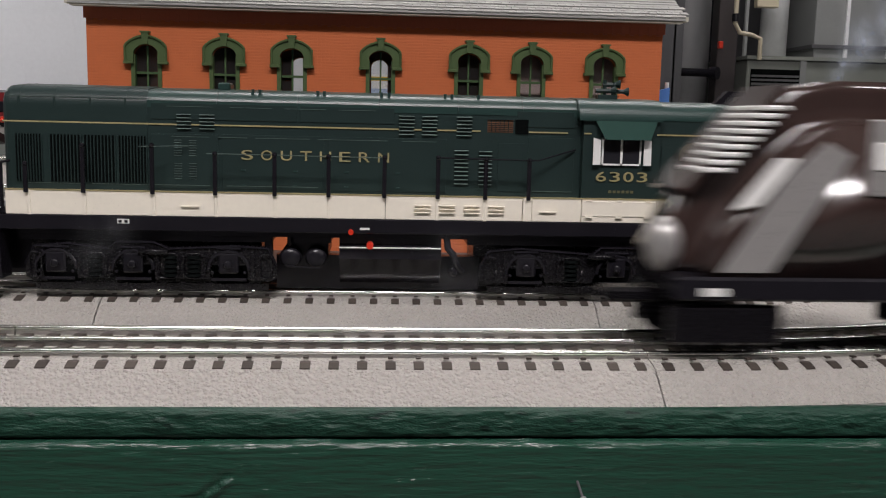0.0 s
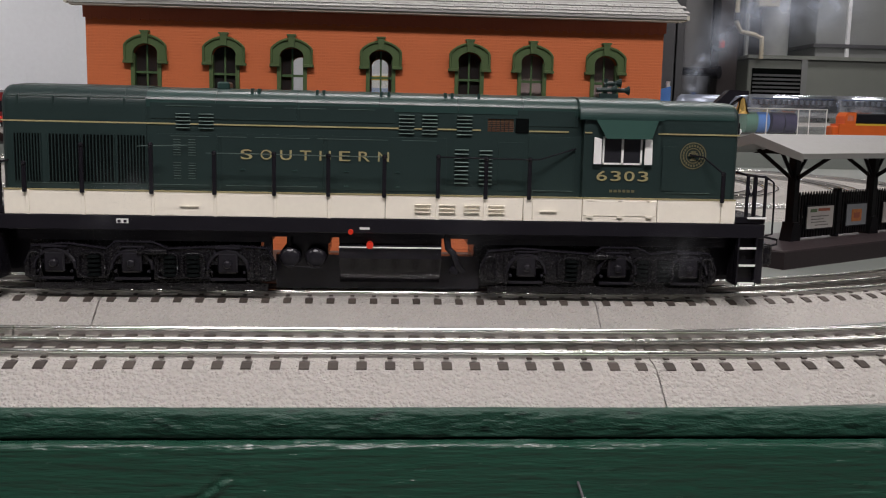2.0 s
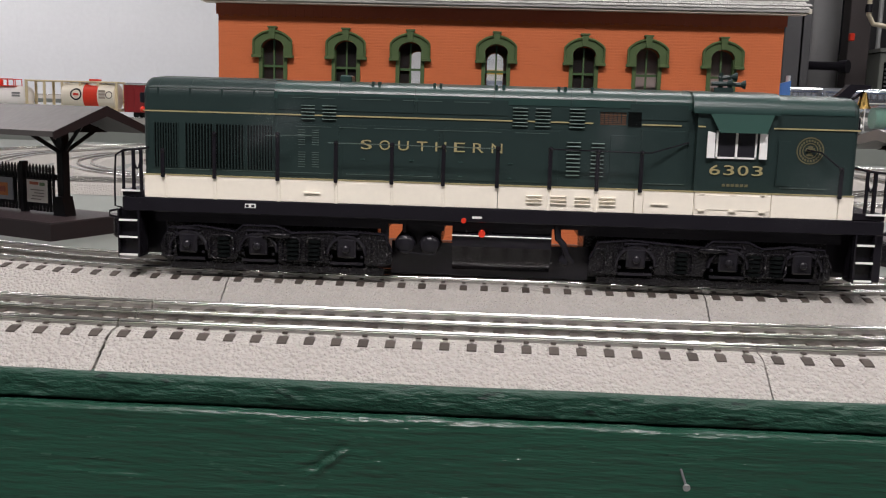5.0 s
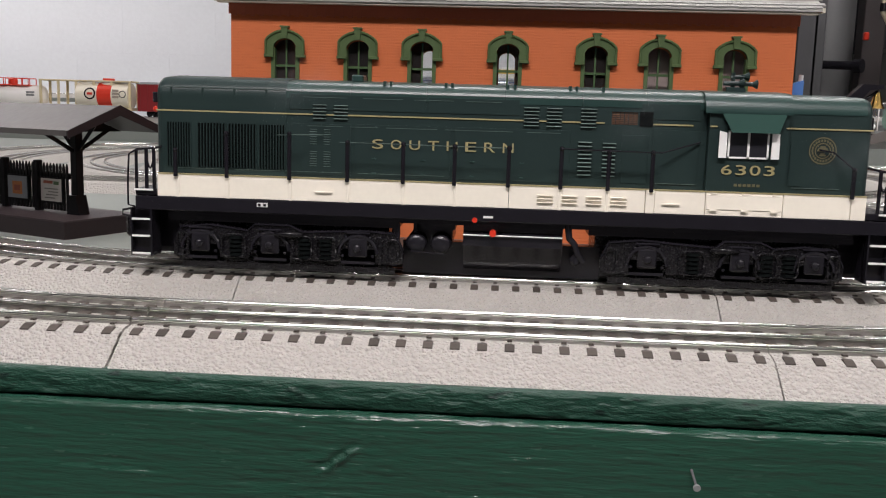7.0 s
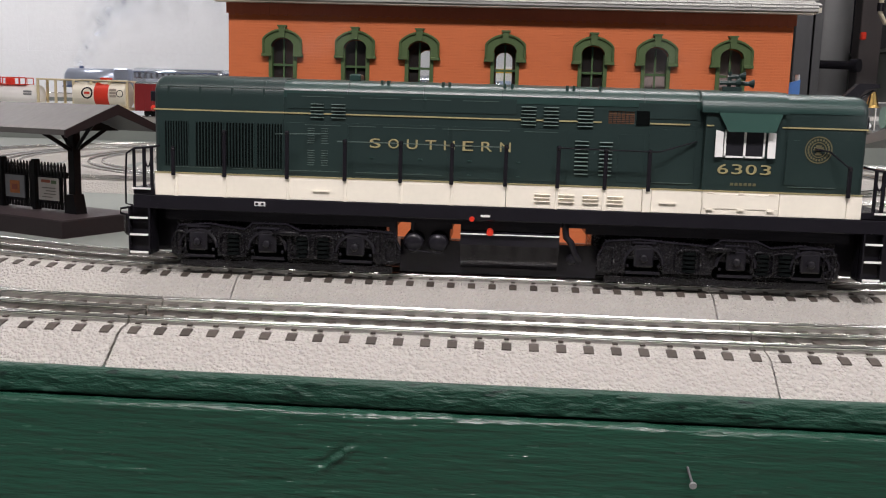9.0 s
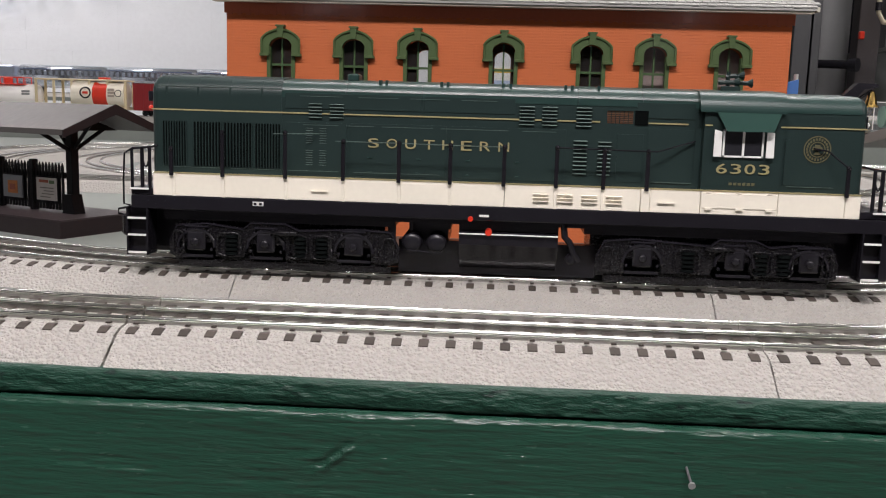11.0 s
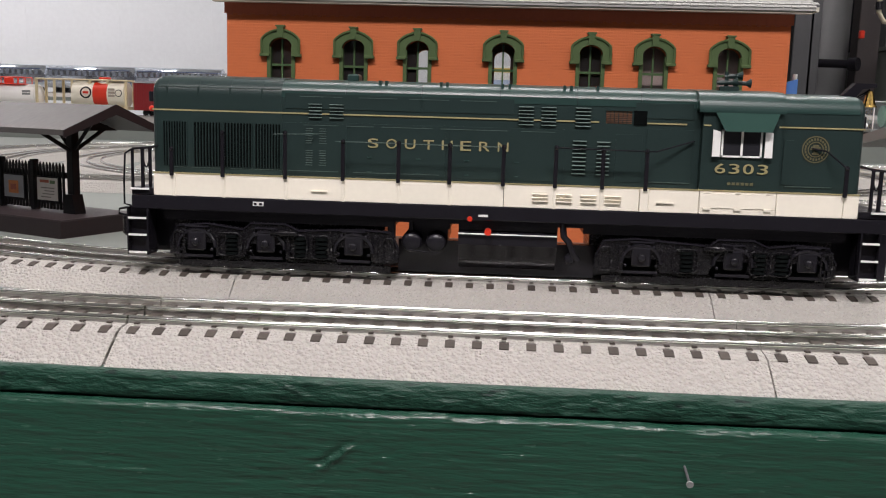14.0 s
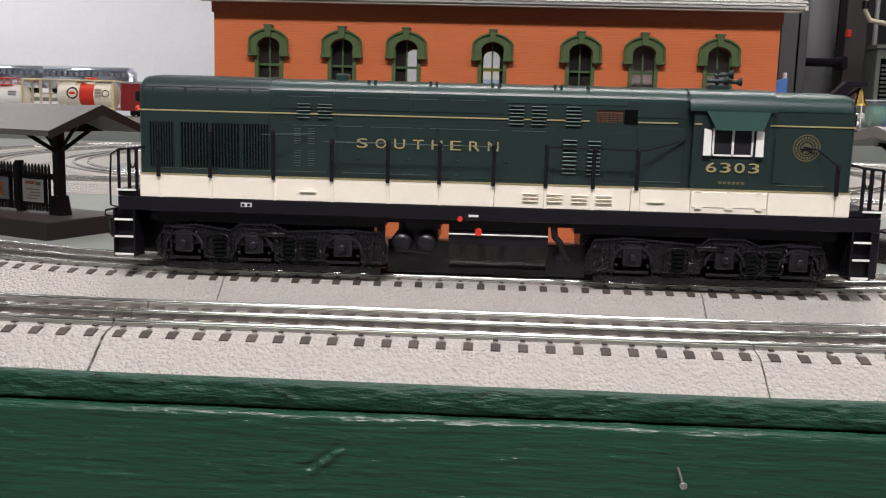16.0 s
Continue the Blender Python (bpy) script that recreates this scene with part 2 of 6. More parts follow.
# ------------------------------------------------------------------ mesh helpers


def box(bm, x0, x1, y0, y1, z0, z1, bev=0.0, seg=1):
    r = bmesh.ops.create_cube(bm, size=1.0)
    vs = r["verts"]
    bmesh.ops.transform(bm, verts=vs, matrix=Matrix.Translation(((x0 + x1) / 2, (y0 + y1) / 2, (z0 + z1) / 2)) @ Matrix.Diagonal((abs(x1 - x0), abs(y1 - y0), abs(z1 - z0), 1)))
    if bev:
        es = list({e for v in vs for e in v.link_edges})
        bmesh.ops.bevel(bm, geom=es, offset=bev, segments=seg, affect="EDGES", profile=0.5)
    return bm


def rod(bm, a, b, r, seg=10, r2=None):
    a, b = Vector(a), Vector(b)
    d = b - a
    m = Matrix.Translation((a + b) / 2) @ d.to_track_quat("Z", "Y").to_matrix().to_4x4()
    bmesh.ops.create_cone(bm, cap_ends=True, segments=seg, radius1=r, radius2=r if r2 is None else r2, depth=d.length, matrix=m)
    return bm


def wire(bm, pts, r, seg=6):
    """A bent tube through the points, as one piece."""
    pts = [Vector(p) for p in pts]
    rings = []
    side = None
    for i, p in enumerate(pts):
        d = (pts[min(i + 1, len(pts) - 1)] - pts[max(i - 1, 0)]).normalized()
        if side is None:
            side = d.orthogonal().normalized()
        side = (side - d * side.dot(d)).normalized()
        up = d.cross(side)
        rings.append([bm.verts.new(p + r * (side * math.cos(2 * math.pi * k / seg) + up * math.sin(2 * math.pi * k / seg))) for k in range(seg)])
    for a, b in zip(rings, rings[1:]):
        for k in range(seg):
            bm.faces.new((a[k], a[(k + 1) % seg], b[(k + 1) % seg], b[k]))
    bm.faces.new(rings[0][::-1])
    bm.faces.new(rings[-1])
    bmesh.ops.recalc_face_normals(bm, faces=bm.faces)
    return bm


def ball(bm, c, r, scale=(1, 1, 1), seg=14):
    bmesh.ops.create_uvsphere(bm, u_segments=seg, v_segments=max(6, seg // 2), radius=r, matrix=Matrix.Translation(c) @ Matrix.Diagonal((*scale, 1)))
    return bm


def prism(bm, pts, axis, a, b):
    """Extrudes an outline (a list of pairs) along an axis from a to b."""
    def put(p, v):
        return (v, p[0], p[1]) if axis == "x" else (p[0], v, p[1]) if axis == "y" else (p[0], p[1], v)
    lo = [bm.verts.new(put(p, a)) for p in pts]
    hi = [bm.verts.new(put(p, b)) for p in pts]
    n = len(pts)
    for i in range(n):
        bm.faces.new((lo[i], lo[(i + 1) % n], hi[(i + 1) % n], hi[i]))
    bm.faces.new(lo[::-1])
    bm.faces.new(hi)
    bmesh.ops.recalc_face_normals(bm, faces=bm.faces)
    return bm


ORIGIN = {}


def thing(name, at, label, category, group="", kind="", rz=0):
    ob = new(name)
    ob.matrix_basis = pose(*at, 0, 0, rz)
    ob.empty_display_size = 0.02
    ORIGIN[ob.name] = Vector(at)
    return tagged(ob, label, category, group, kind)


def part(name, bm, material, parent=None, label="", world=False, smooth=False):
    """Links a bmesh as one mesh under a thing. world: the bmesh is in world space and its thing is not turned."""
    me = bpy.data.meshes.new(name)
    if world and parent is not None:
        p, off = parent, Vector()
        while p is not None:
            off += Vector(p.matrix_basis.translation)
            p = p.parent
        bmesh.ops.translate(bm, verts=bm.verts, vec=-off)
    bm.to_mesh(me)
    bm.free()
    me.materials.append(material)
    if smooth:
        for p in me.polygons:
            p.use_smooth = True
    ob = new(name, me)
    ob.parent = parent
    return tagged(ob, label)


def share(ob, parent, m):
    o = new(ob.name.split(".")[0], ob.data)
    o.parent = parent
    o.matrix_basis = m
    return o


def setting(name, bm, material, label, category):
    me = bpy.data.meshes.new(name)
    bm.to_mesh(me)
    bm.free()
    me.materials.append(material)
    return tagged(new(name, me), label, category, kind="structure")


def B():
    return bmesh.new()


def letters(name, text, height, material, parent, m, width=None, thick=0.0003, label=""):
    c = bpy.data.curves.new(name, "FONT")
    c.body, c.size, c.align_x, c.align_y = text, 1.0, "CENTER", "CENTER"
    c.extrude = thick
    c.space_character = 1.0
    tmp = bpy.data.objects.new(name, c)
    scene.collection.objects.link(tmp)
    bpy.context.view_layer.update()
    me = bpy.data.meshes.new_from_object(tmp.evaluated_get(bpy.context.evaluated_depsgraph_get()))
    bpy.data.objects.remove(tmp)
    xs = [v.co.x for v in me.vertices]
    ys = [v.co.y for v in me.vertices]
    sx = (width / (max(xs) - min(xs))) if width else height / (max(ys) - min(ys))
    sy = height / (max(ys) - min(ys))
    cx, cy = (max(xs) + min(xs)) / 2, (max(ys) + min(ys)) / 2
    for v in me.vertices:
        v.co = Vector(((v.co.x - cx) * sx, (v.co.y - cy) * sy, v.co.z))
    me.materials.append(material)
    ob = new(name, me)
    ob.parent = parent
    ob.matrix_basis = m
    return tagged(ob, label)


# ------------------------------------------------------------------ room
setting("floor", box(B(), -5, 5, -2.6, 6.4, -0.95, -0.90), FLOOR, "plain grey concrete floor under the layout table", "floor")
setting("ceiling", box(B(), -5, 5, -2.6, 6.4, CEIL, CEIL + 0.05), CEILING, "white ceiling with strip lamps", "ceiling")
setting("wall_west", box(B(), -5.1, -5, -2.6, 6.4, -0.9, CEIL), WALL, "white painted block side wall", "wall")
setting("wall_east", box(B(), 5, 5.1, -2.6, 6.4, -0.9, CEIL), DARK_WALL, "dark grey side wall", "wall")
setting("wall_south", box(B(), -5, 5, -2.7, -2.6, -0.9, CEIL), DARK_WALL, "dark grey wall behind the viewer", "wall")


def block_wall():
    """A painted block wall: its body, and each course of blocks standing proud of the joints."""
    y, x0, x1 = 3.55, -5.0, 0.40
    w = setting("wall_north", box(B(), x0, x1, y, y + 0.15, -0.9, CEIL), JOINT, "white painted concrete block wall", "wall")
    bm = box(B(), 0, 0.3992, -0.001, 0, 0, 0.1985, 0.0003, 1)
    me = bpy.data.meshes.new("block")
    bm.to_mesh(me)
    bm.free()
    me.materials.append(WALL)
    row = 0
    z = -0.30
    while z < CEIL - 0.25:
        x = x0 + (0.2 if row % 2 else 0.0)
        while x + 0.39 < x1:
            o = new("block", me)
            o.parent = w
            o.matrix_basis = pose(x, y, z)
            x += 0.4
        z += 0.2
        row += 1


def ceiling_lamp(x, y):
    t = thing("ceiling_lamp", (x, y, CEIL), "white fluorescent strip lamp on the ceiling", "ceiling lamp", "strip lamps")
    bm = B()
    prism(bm, [(-0.15, 0), (0.15, 0), (0.10, -0.05), (-0.10, -0.05)], "x", -0.62, 0.62)
    part("housing", bm, WHITE, t)
    for dy in (-0.07, 0.07):
        part("tube", rod(B(), (-0.6, dy, -0.062), (0.6, dy, -0.062), 0.013, 10), LAMP_GLOW, t, "glowing lamp tube")


for lx, ly, watts in LAMPS:
    ceiling_lamp(lx, ly)
block_wall()
setting("wall_back", box(B(), 0.40, 5, 5.6, 5.7, -0.9, CEIL), DARK_WALL, "dark grey wall of the utility corner", "wall")
setting("wall_return", box(B(), 0.30, 0.40, 3.70, 5.7, -0.9, CEIL), DARK_WALL, "dark return wall beside the utility corner", "wall")

# ------------------------------------------------------------------ layout table


def table():
    t = thing("layout_table", (0, 1.5, 0), "plywood layout table painted grey-green with a dark green edge board", "table")
    part("top", box(B(), -3.3, 3.2, 0.0, 3.3, -0.004, 0.0), TABLE, t, "grey-green painted table top", world=True)
    # plywood edge: an uneven painted face
    bm = B()
    n = 500
    rows = []
    for i in range(n + 1):
        x = -0.40 + 0.86 * i / n
        j = 0.0007 * noise.noise((x * 30, 0.4, 2.0)) + 0.0003 * noise.noise((x * 130, 1.4, 2.0))
        rows.append([bm.verts.new((x, 0.0034, 0.0004)), bm.verts.new((x, 0.0006, 0.0003 + 0.3 * j)), bm.verts.new((x, -0.0013 + j * 0.5, -0.0005)), bm.verts.new((x, -0.0018 + j, -0.0022)), bm.verts.new((x, -0.0018 - 0.5 * j, -0.006)),
                     bm.verts.new((x, -0.0016 + j, -0.0090)), bm.verts.new((x, -0.0008 - j, -0.0101 + j * 0.9)), bm.verts.new((x, 0.006, -0.0103))])
    for a, b in zip(rows, rows[1:]):
        for k in range(7):
            bm.faces.new((a[k], a[k + 1], b[k + 1], b[k]))
    bmesh.ops.recalc_face_normals(bm, faces=bm.faces)
    part("plywood_edge", bm, WOOD_EDGE, t, "rough dark green painted plywood edge", world=True, smooth=True)
    # near-black filler that puts the crack's shade into its colour
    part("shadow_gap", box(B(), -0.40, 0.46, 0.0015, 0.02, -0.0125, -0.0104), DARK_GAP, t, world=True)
    # front board, with a worn uneven top edge and faint grain waves
    bm = B()
    nx, nz = 860, 96
    grid = []
    for i in range(nx + 1):
        x = -0.40 + 0.86 * i / nx
        col = []
        for k in range(nz + 1):
            f = k / nz
            z = -0.0125 - 0.0985 * f ** 1.5
            # fine grain lines that bow round a knot, on a gently uneven paint skin
            knot = math.exp(-(((x + 0.034) / 0.030) ** 2 + ((z + 0.0285) / 0.011) ** 2))
            bow = z + 0.006 * knot * math.tanh((z + 0.0285) / 0.004) + 0.0022 * noise.noise((x * 7, z * 25, 5.0)) + 0.045 * max(0.0, x - 0.03) * 0.1
            rough = 0.35 + 0.9 * max(0.0, noise.noise((x * 6, z * 30, 7.3)))
            wob = noise.noise((x * 5, z * 50, 0.3)) * 0.0004
            wob += rough * 0.00048 * noise.noise((x * 11, bow * 480, 4.1)) + 0.00016 * noise.noise((x * 22, bow * 900, 8.1))
            along = (x + 0.034) * 0.80 + (z + 0.029) * 0.60
            across = (z + 0.029) * 0.80 - (x + 0.034) * 0.60 + 0.0012 * noise.noise((along * 300, 3.0, 0))
            wob -= 0.0017 * math.exp(-(across / 0.0009) ** 2 - (along / 0.0085) ** 2)
            wob += 0.0012 * math.exp(-((across - 0.0022) / 0.0011) ** 2 - (along / 0.0070) ** 2)
            wob += 0.0006 * knot * noise.noise((x * 160, z * 420, 2.6))
            # a few long drips of paint
            for dx, dz, dw in ((-0.062, -0.0385, 0.012), (0.012, -0.0400, 0.016), (0.052, -0.0425, 0.018), (-0.120, -0.033, 0.010), (0.150, -0.036, 0.012)):
                wob += 0.0006 * math.exp(-((x - dx) / dw) ** 4 - ((z - dz - 0.02 * (x - dx) ** 2 / dw) / 0.0006) ** 2)
            chip = noise.noise((x * 85, z * 330, 12.0))
            wob -= 0.0007 * max(0.0, chip - 0.42)
            y = -0.0045 + wob
            if k == 0:
                y, z = 0.004, -0.0109 + noise.noise((x * 60, 1.7, 0)) * 0.0003
            elif k == 1:
                y = -0.0032 + wob
                z = -0.0110 + noise.noise((x * 60, 1.7, 0)) * 0.0004 + noise.noise((x * 330, 5.7, 0)) * 0.0004
            elif k == 2:
                z = -0.0120 + noise.noise((x * 210, 2.2, 0)) * 0.0004
                y += 0.0003 + noise.noise((x * 150, 7.7, 0)) * 0.0007 + noise.noise((x * 420, 9.7, 0)) * 0.0006
            col.append(bm.verts.new((x, y, z)))
        grid.append(col)
    for a, b in zip(grid, grid[1:]):
        for k in range(nz):
            bm.faces.new((a[k], a[k + 1], b[k + 1], b[k]))
    bmesh.ops.recalc_face_normals(bm, faces=bm.faces)
    part("front_board", bm, WOOD, t, "glossy dark green painted front board with knots", world=True, smooth=True)
    for x in (-3.1, -0.62, 0.62, 3.0):
        for y in (0.15, 3.1):
            part("leg", box(B(), x - 0.045, x + 0.045, y - 0.045, y + 0.045, -0.90, -0.004), WOOD_EDGE, t, world=True)
    return t


table()


def nail():
    t = thing("nail", (0.0947, -0.0048, -0.0293), "small grey nail standing out of the green board", "nail")
    part("head", rod(B(), (0, -0.006, 0), (0, -0.0068, -0.0002), 0.0013, 14), GREY_METAL, t)
    part("shank", rod(B(), (0, -0.0062, 0), (-0.0014, 0.004, 0.0062), 0.0005, 8), GREY_DARK, t)


nail()


def back_shelf():
    """A low raised deck that carries the far tracks."""
    t = thing("raised_deck", (0, 2.45, 0.0), "low raised grey deck on blocks carrying the far tracks", "deck")
    part("deck_board", box(B(), -3.3, 3.2, 1.93, 3.1, 0.030, 0.045, 0.001), TABLE, t, world=True)
    part("fascia", box(B(), -3.3, 3.2, 1.922, 1.929, 0.0, 0.044), TABLE, t, "grey-green deck fascia", world=True)
    part("upper_board", box(B(), -3.3, 3.2, 2.50, 2.72, 0.092, 0.104, 0.001), TABLE, t, world=True)
    for x in (-2.8, -2.0, -1.2, -0.4, 0.4, 1.2, 2.0, 2.8):
        part("riser", box(B(), x - 0.015, x + 0.015, 2.58, 2.62, 0.045, 0.092), TABLE, t, world=True)
        for y in (1.97, 3.05):
            part("riser", box(B(), x - 0.02, x + 0.02, y - 0.02, y + 0.02, 0, 0.03), TABLE, t, world=True)


back_shelf()

# ------------------------------------------------------------------ track
HALF = 0.0445
PROFILE = [(-HALF, 0.0003), (-0.0300, 0.0103), (-0.0262, 0.0112), (-0.0205, 0.0118), (-0.0202, 0.0110), (0.0202, 0.0110), (0.0205, 0.0118), (0.0262, 0.0112), (0.0300, 0.0103), (HALF, 0.0003)]
GAUGE = 0.0186


def sweep(bm, outline, frames, closed=True):
    rings = [[bm.verts.new((p.x + s.x * o, p.y + s.y * o, h)) for o, h in outline] for p, s in frames]
    n = len(outline)
    for a, b in zip(rings, rings[1:]):
        for k in range(n if closed else n - 1):
            bm.faces.new((a[k], a[(k + 1) % n], b[(k + 1) % n], b[k]))
    if closed and n != 11:
        bm.faces.new(rings[0][::-1])
        bm.faces.new(rings[-1])
    bmesh.ops.recalc_face_normals(bm, faces=bm.faces)
    return bm


def lane(start, heading, length, radius, turn, gap=0.0):
    """Points and side vectors along a straight (radius 0) or an arc; turn 1: to the left."""
    steps = 2 if not radius else 15
    out = []
    for i in range(steps):
        s = gap + (length - 2 * gap) * i / (steps - 1)
        out.append(at_s(start, heading, s, radius, turn))
    return out


def at_s(start, heading, s, radius, turn):
    p = Vector(start)
    h = Vector((math.cos(heading), math.sin(heading)))
    left = Vector((-h.y, h.x))
    if not radius:
        return p + h * s, left
    a = s / radius
    q = p + h * radius * math.sin(a) + left * turn * radius * (1 - math.cos(a))
    hh = h * math.cos(a) + left * turn * math.sin(a)
    return q, Vector((-hh.y, hh.x))


def rail_head(o):
    w = 0.0011
    return [(o - w, 0.0131)] + [(o - w * math.cos(math.pi * i / 8), 0.0136 + 0.0010 * math.sin(math.pi * i / 8)) for i in range(9)] + [(o + w, 0.0131)]


def rail_web(o):
    return [(o - 0.0016, 0.0096), (o - 0.0016, 0.0127), (o - 0.0006, 0.0128), (o - 0.0006, 0.0133), (o + 0.0006, 0.0133), (o + 0.0006, 0.0128), (o + 0.0016, 0.0127), (o + 0.0016, 0.0096)]


TIE_MESH = None


def track_section(start, heading, length, radius=0, turn=1, z=0.0, ties=True, label="grey plastic roadbed track section with three steel rails"):
    global TIE_MESH
    t = thing("track_section", (0, 0, z), label, "model track", "layout track")
    rb = PROFILE + [(HALF - 0.004, 0.0), (-HALF + 0.004, 0.0)]
    part("roadbed", sweep(B(), rb, lane(start, heading, length, radius, turn, 0.0003)), BALLAST, t, "pale grey moulded ballast roadbed")
    for o in (-GAUGE, 0, GAUGE):
        rl = part("rail", sweep(B(), rail_head(o), lane(start, heading, length, radius, turn, 0.0002)), STEEL, t, "shiny steel rail", smooth=True)
        part("rail_web", sweep(B(), rail_web(o), lane(start, heading, length, radius, turn, 0.0002)), RAIL_DARK if o == 0 else RAIL_SIDE, rl)
    if not ties:
        return t
    if TIE_MESH is None:
        bm = B()
        box(bm, -0.0024, 0.0024, -0.0165, 0.0165, 0.0104, 0.0118, 0.0003)
        for s in (-1, 1):
            prism(bm, [(s * 0.0254, 0.0100), (s * 0.0254, 0.0118), (s * 0.0272, 0.0117), (s * 0.0305, 0.0104), (s * 0.0305, 0.0096)], "x", -0.0019, 0.0019)
        for s in (-1, 1):
            box(bm, -0.0010, 0.0010, s * 0.0235 - 0.001, s * 0.0235 + 0.001, 0.0124, 0.0130)
        TIE_MESH = bpy.data.meshes.new("tie")
        bm.to_mesh(TIE_MESH)
        bm.free()
        TIE_MESH.materials.append(TIE)
    n = round(length / 0.01058)
    for i in range(n):
        p, s = at_s(start, heading, (i + 0.5) * length / n, radius, turn)
        o = new("tie", TIE_MESH)
        o.parent = t
        o.matrix_basis = pose(p.x, p.y, 0, 0, 0, math.degrees(math.atan2(-s.x, s.y)))
    return t


def curve_run(start, heading, radius, turn, degs, z=0.0, ties=True):
    p, h = Vector(start), heading
    for d in degs:
        ln = radius * radians(d)
        track_section(p, h, ln, radius, turn, z, ties)
        p, _ = at_s(p, h, ln, radius, turn)
        h += turn * radians(d)


NEAR_Y, FAR_Y = 0.0454, 0.1660
R_NEAR, R_FAR = 0.61, 0.4572
track_section((-0.1243, NEAR_Y), 0, 0.2505)
curve_run((0.1262, NEAR_Y), 0, R_NEAR, 1, (30, 30))
curve_run((-0.1248, NEAR_Y), math.pi, R_NEAR, -1, (30, 30))
track_section((-0.1125, FAR_Y), 0, 0.2440)
curve_run((0.1315, FAR_Y), 0, R_FAR, 1, (45, 45))
curve_run((-0.1125, FAR_Y), math.pi, R_FAR, -1, (45, 45))
# tracks further back on the table
track_section((-0.80, 0.685), 0, 1.7, ties=False)
LOOP_Y = 1.17
for r in (0.375, 0.485):
    curve_run((-0.13, LOOP_Y - r), math.pi, r, -1, (90, 90), ties=False)
    curve_run((0.13, LOOP_Y - r), 0, r, 1, (90, 90), ties=False)
for r in (0.595, 0.705):
    a = radians(-38)
    curve_run((0.13 + r * math.cos(a), LOOP_Y + r * math.sin(a)), radians(52), r, 1, (45, 45), ties=False)
    curve_run((-0.13 - r * math.cos(a), LOOP_Y + r * math.sin(a)), radians(128), r, -1, (45, 45), ties=False)
track_section((-3.2, 2.10), 0, 6.3, z=0.045, ties=False)
track_section((-3.2, 2.60), 0, 6.3, z=0.104, ties=False)

# ------------------------------------------------------------------ brick building
BX0, BX1, BY, BZ = -0.171, 0.2148, 0.32, 0.1715
WINDOWS = [-0.1325, -0.0815, -0.037, 0.0222, 0.0820, 0.1248, 0.1750]


def arch(w, spring, rise, n=10):
    """The top of a segmental arch from right to left."""
    return [(w * math.cos(math.pi * i / n), spring + rise * math.sin(math.pi * i / n)) for i in range(n + 1)]


def wall_with_openings(y0, y1, centres, z0, zs, rise, half, name, t):
    """A wall with arched window openings cut through it, built bay by bay."""
    edges = [BX0] + [(a + b) / 2 for a, b in zip(centres, centres[1:])] + [BX1]
    for c, a, b in zip(centres, edges, edges[1:]):
        # one bay: a single outline that runs round the opening from below
        out = [(a, 0.0), (c - half, 0.0), (c - half, z0 - 0.0001), (c - half, zs)] + [(c + x, z) for x, z in arch(half, zs, rise)][::-1][1:-1] + [(c + half, zs), (c + half, z0 - 0.0001), (c + half, 0.0), (b, 0.0), (b, BZ), (a, BZ)]
        bm = B()
        prism(bm, out, "y", y0, y1)
        box(bm, c - half, c + half, y0, y1, 0.0, z0)
        part(name, bm, BRICK, t, "orange moulded brick bay", world=True)


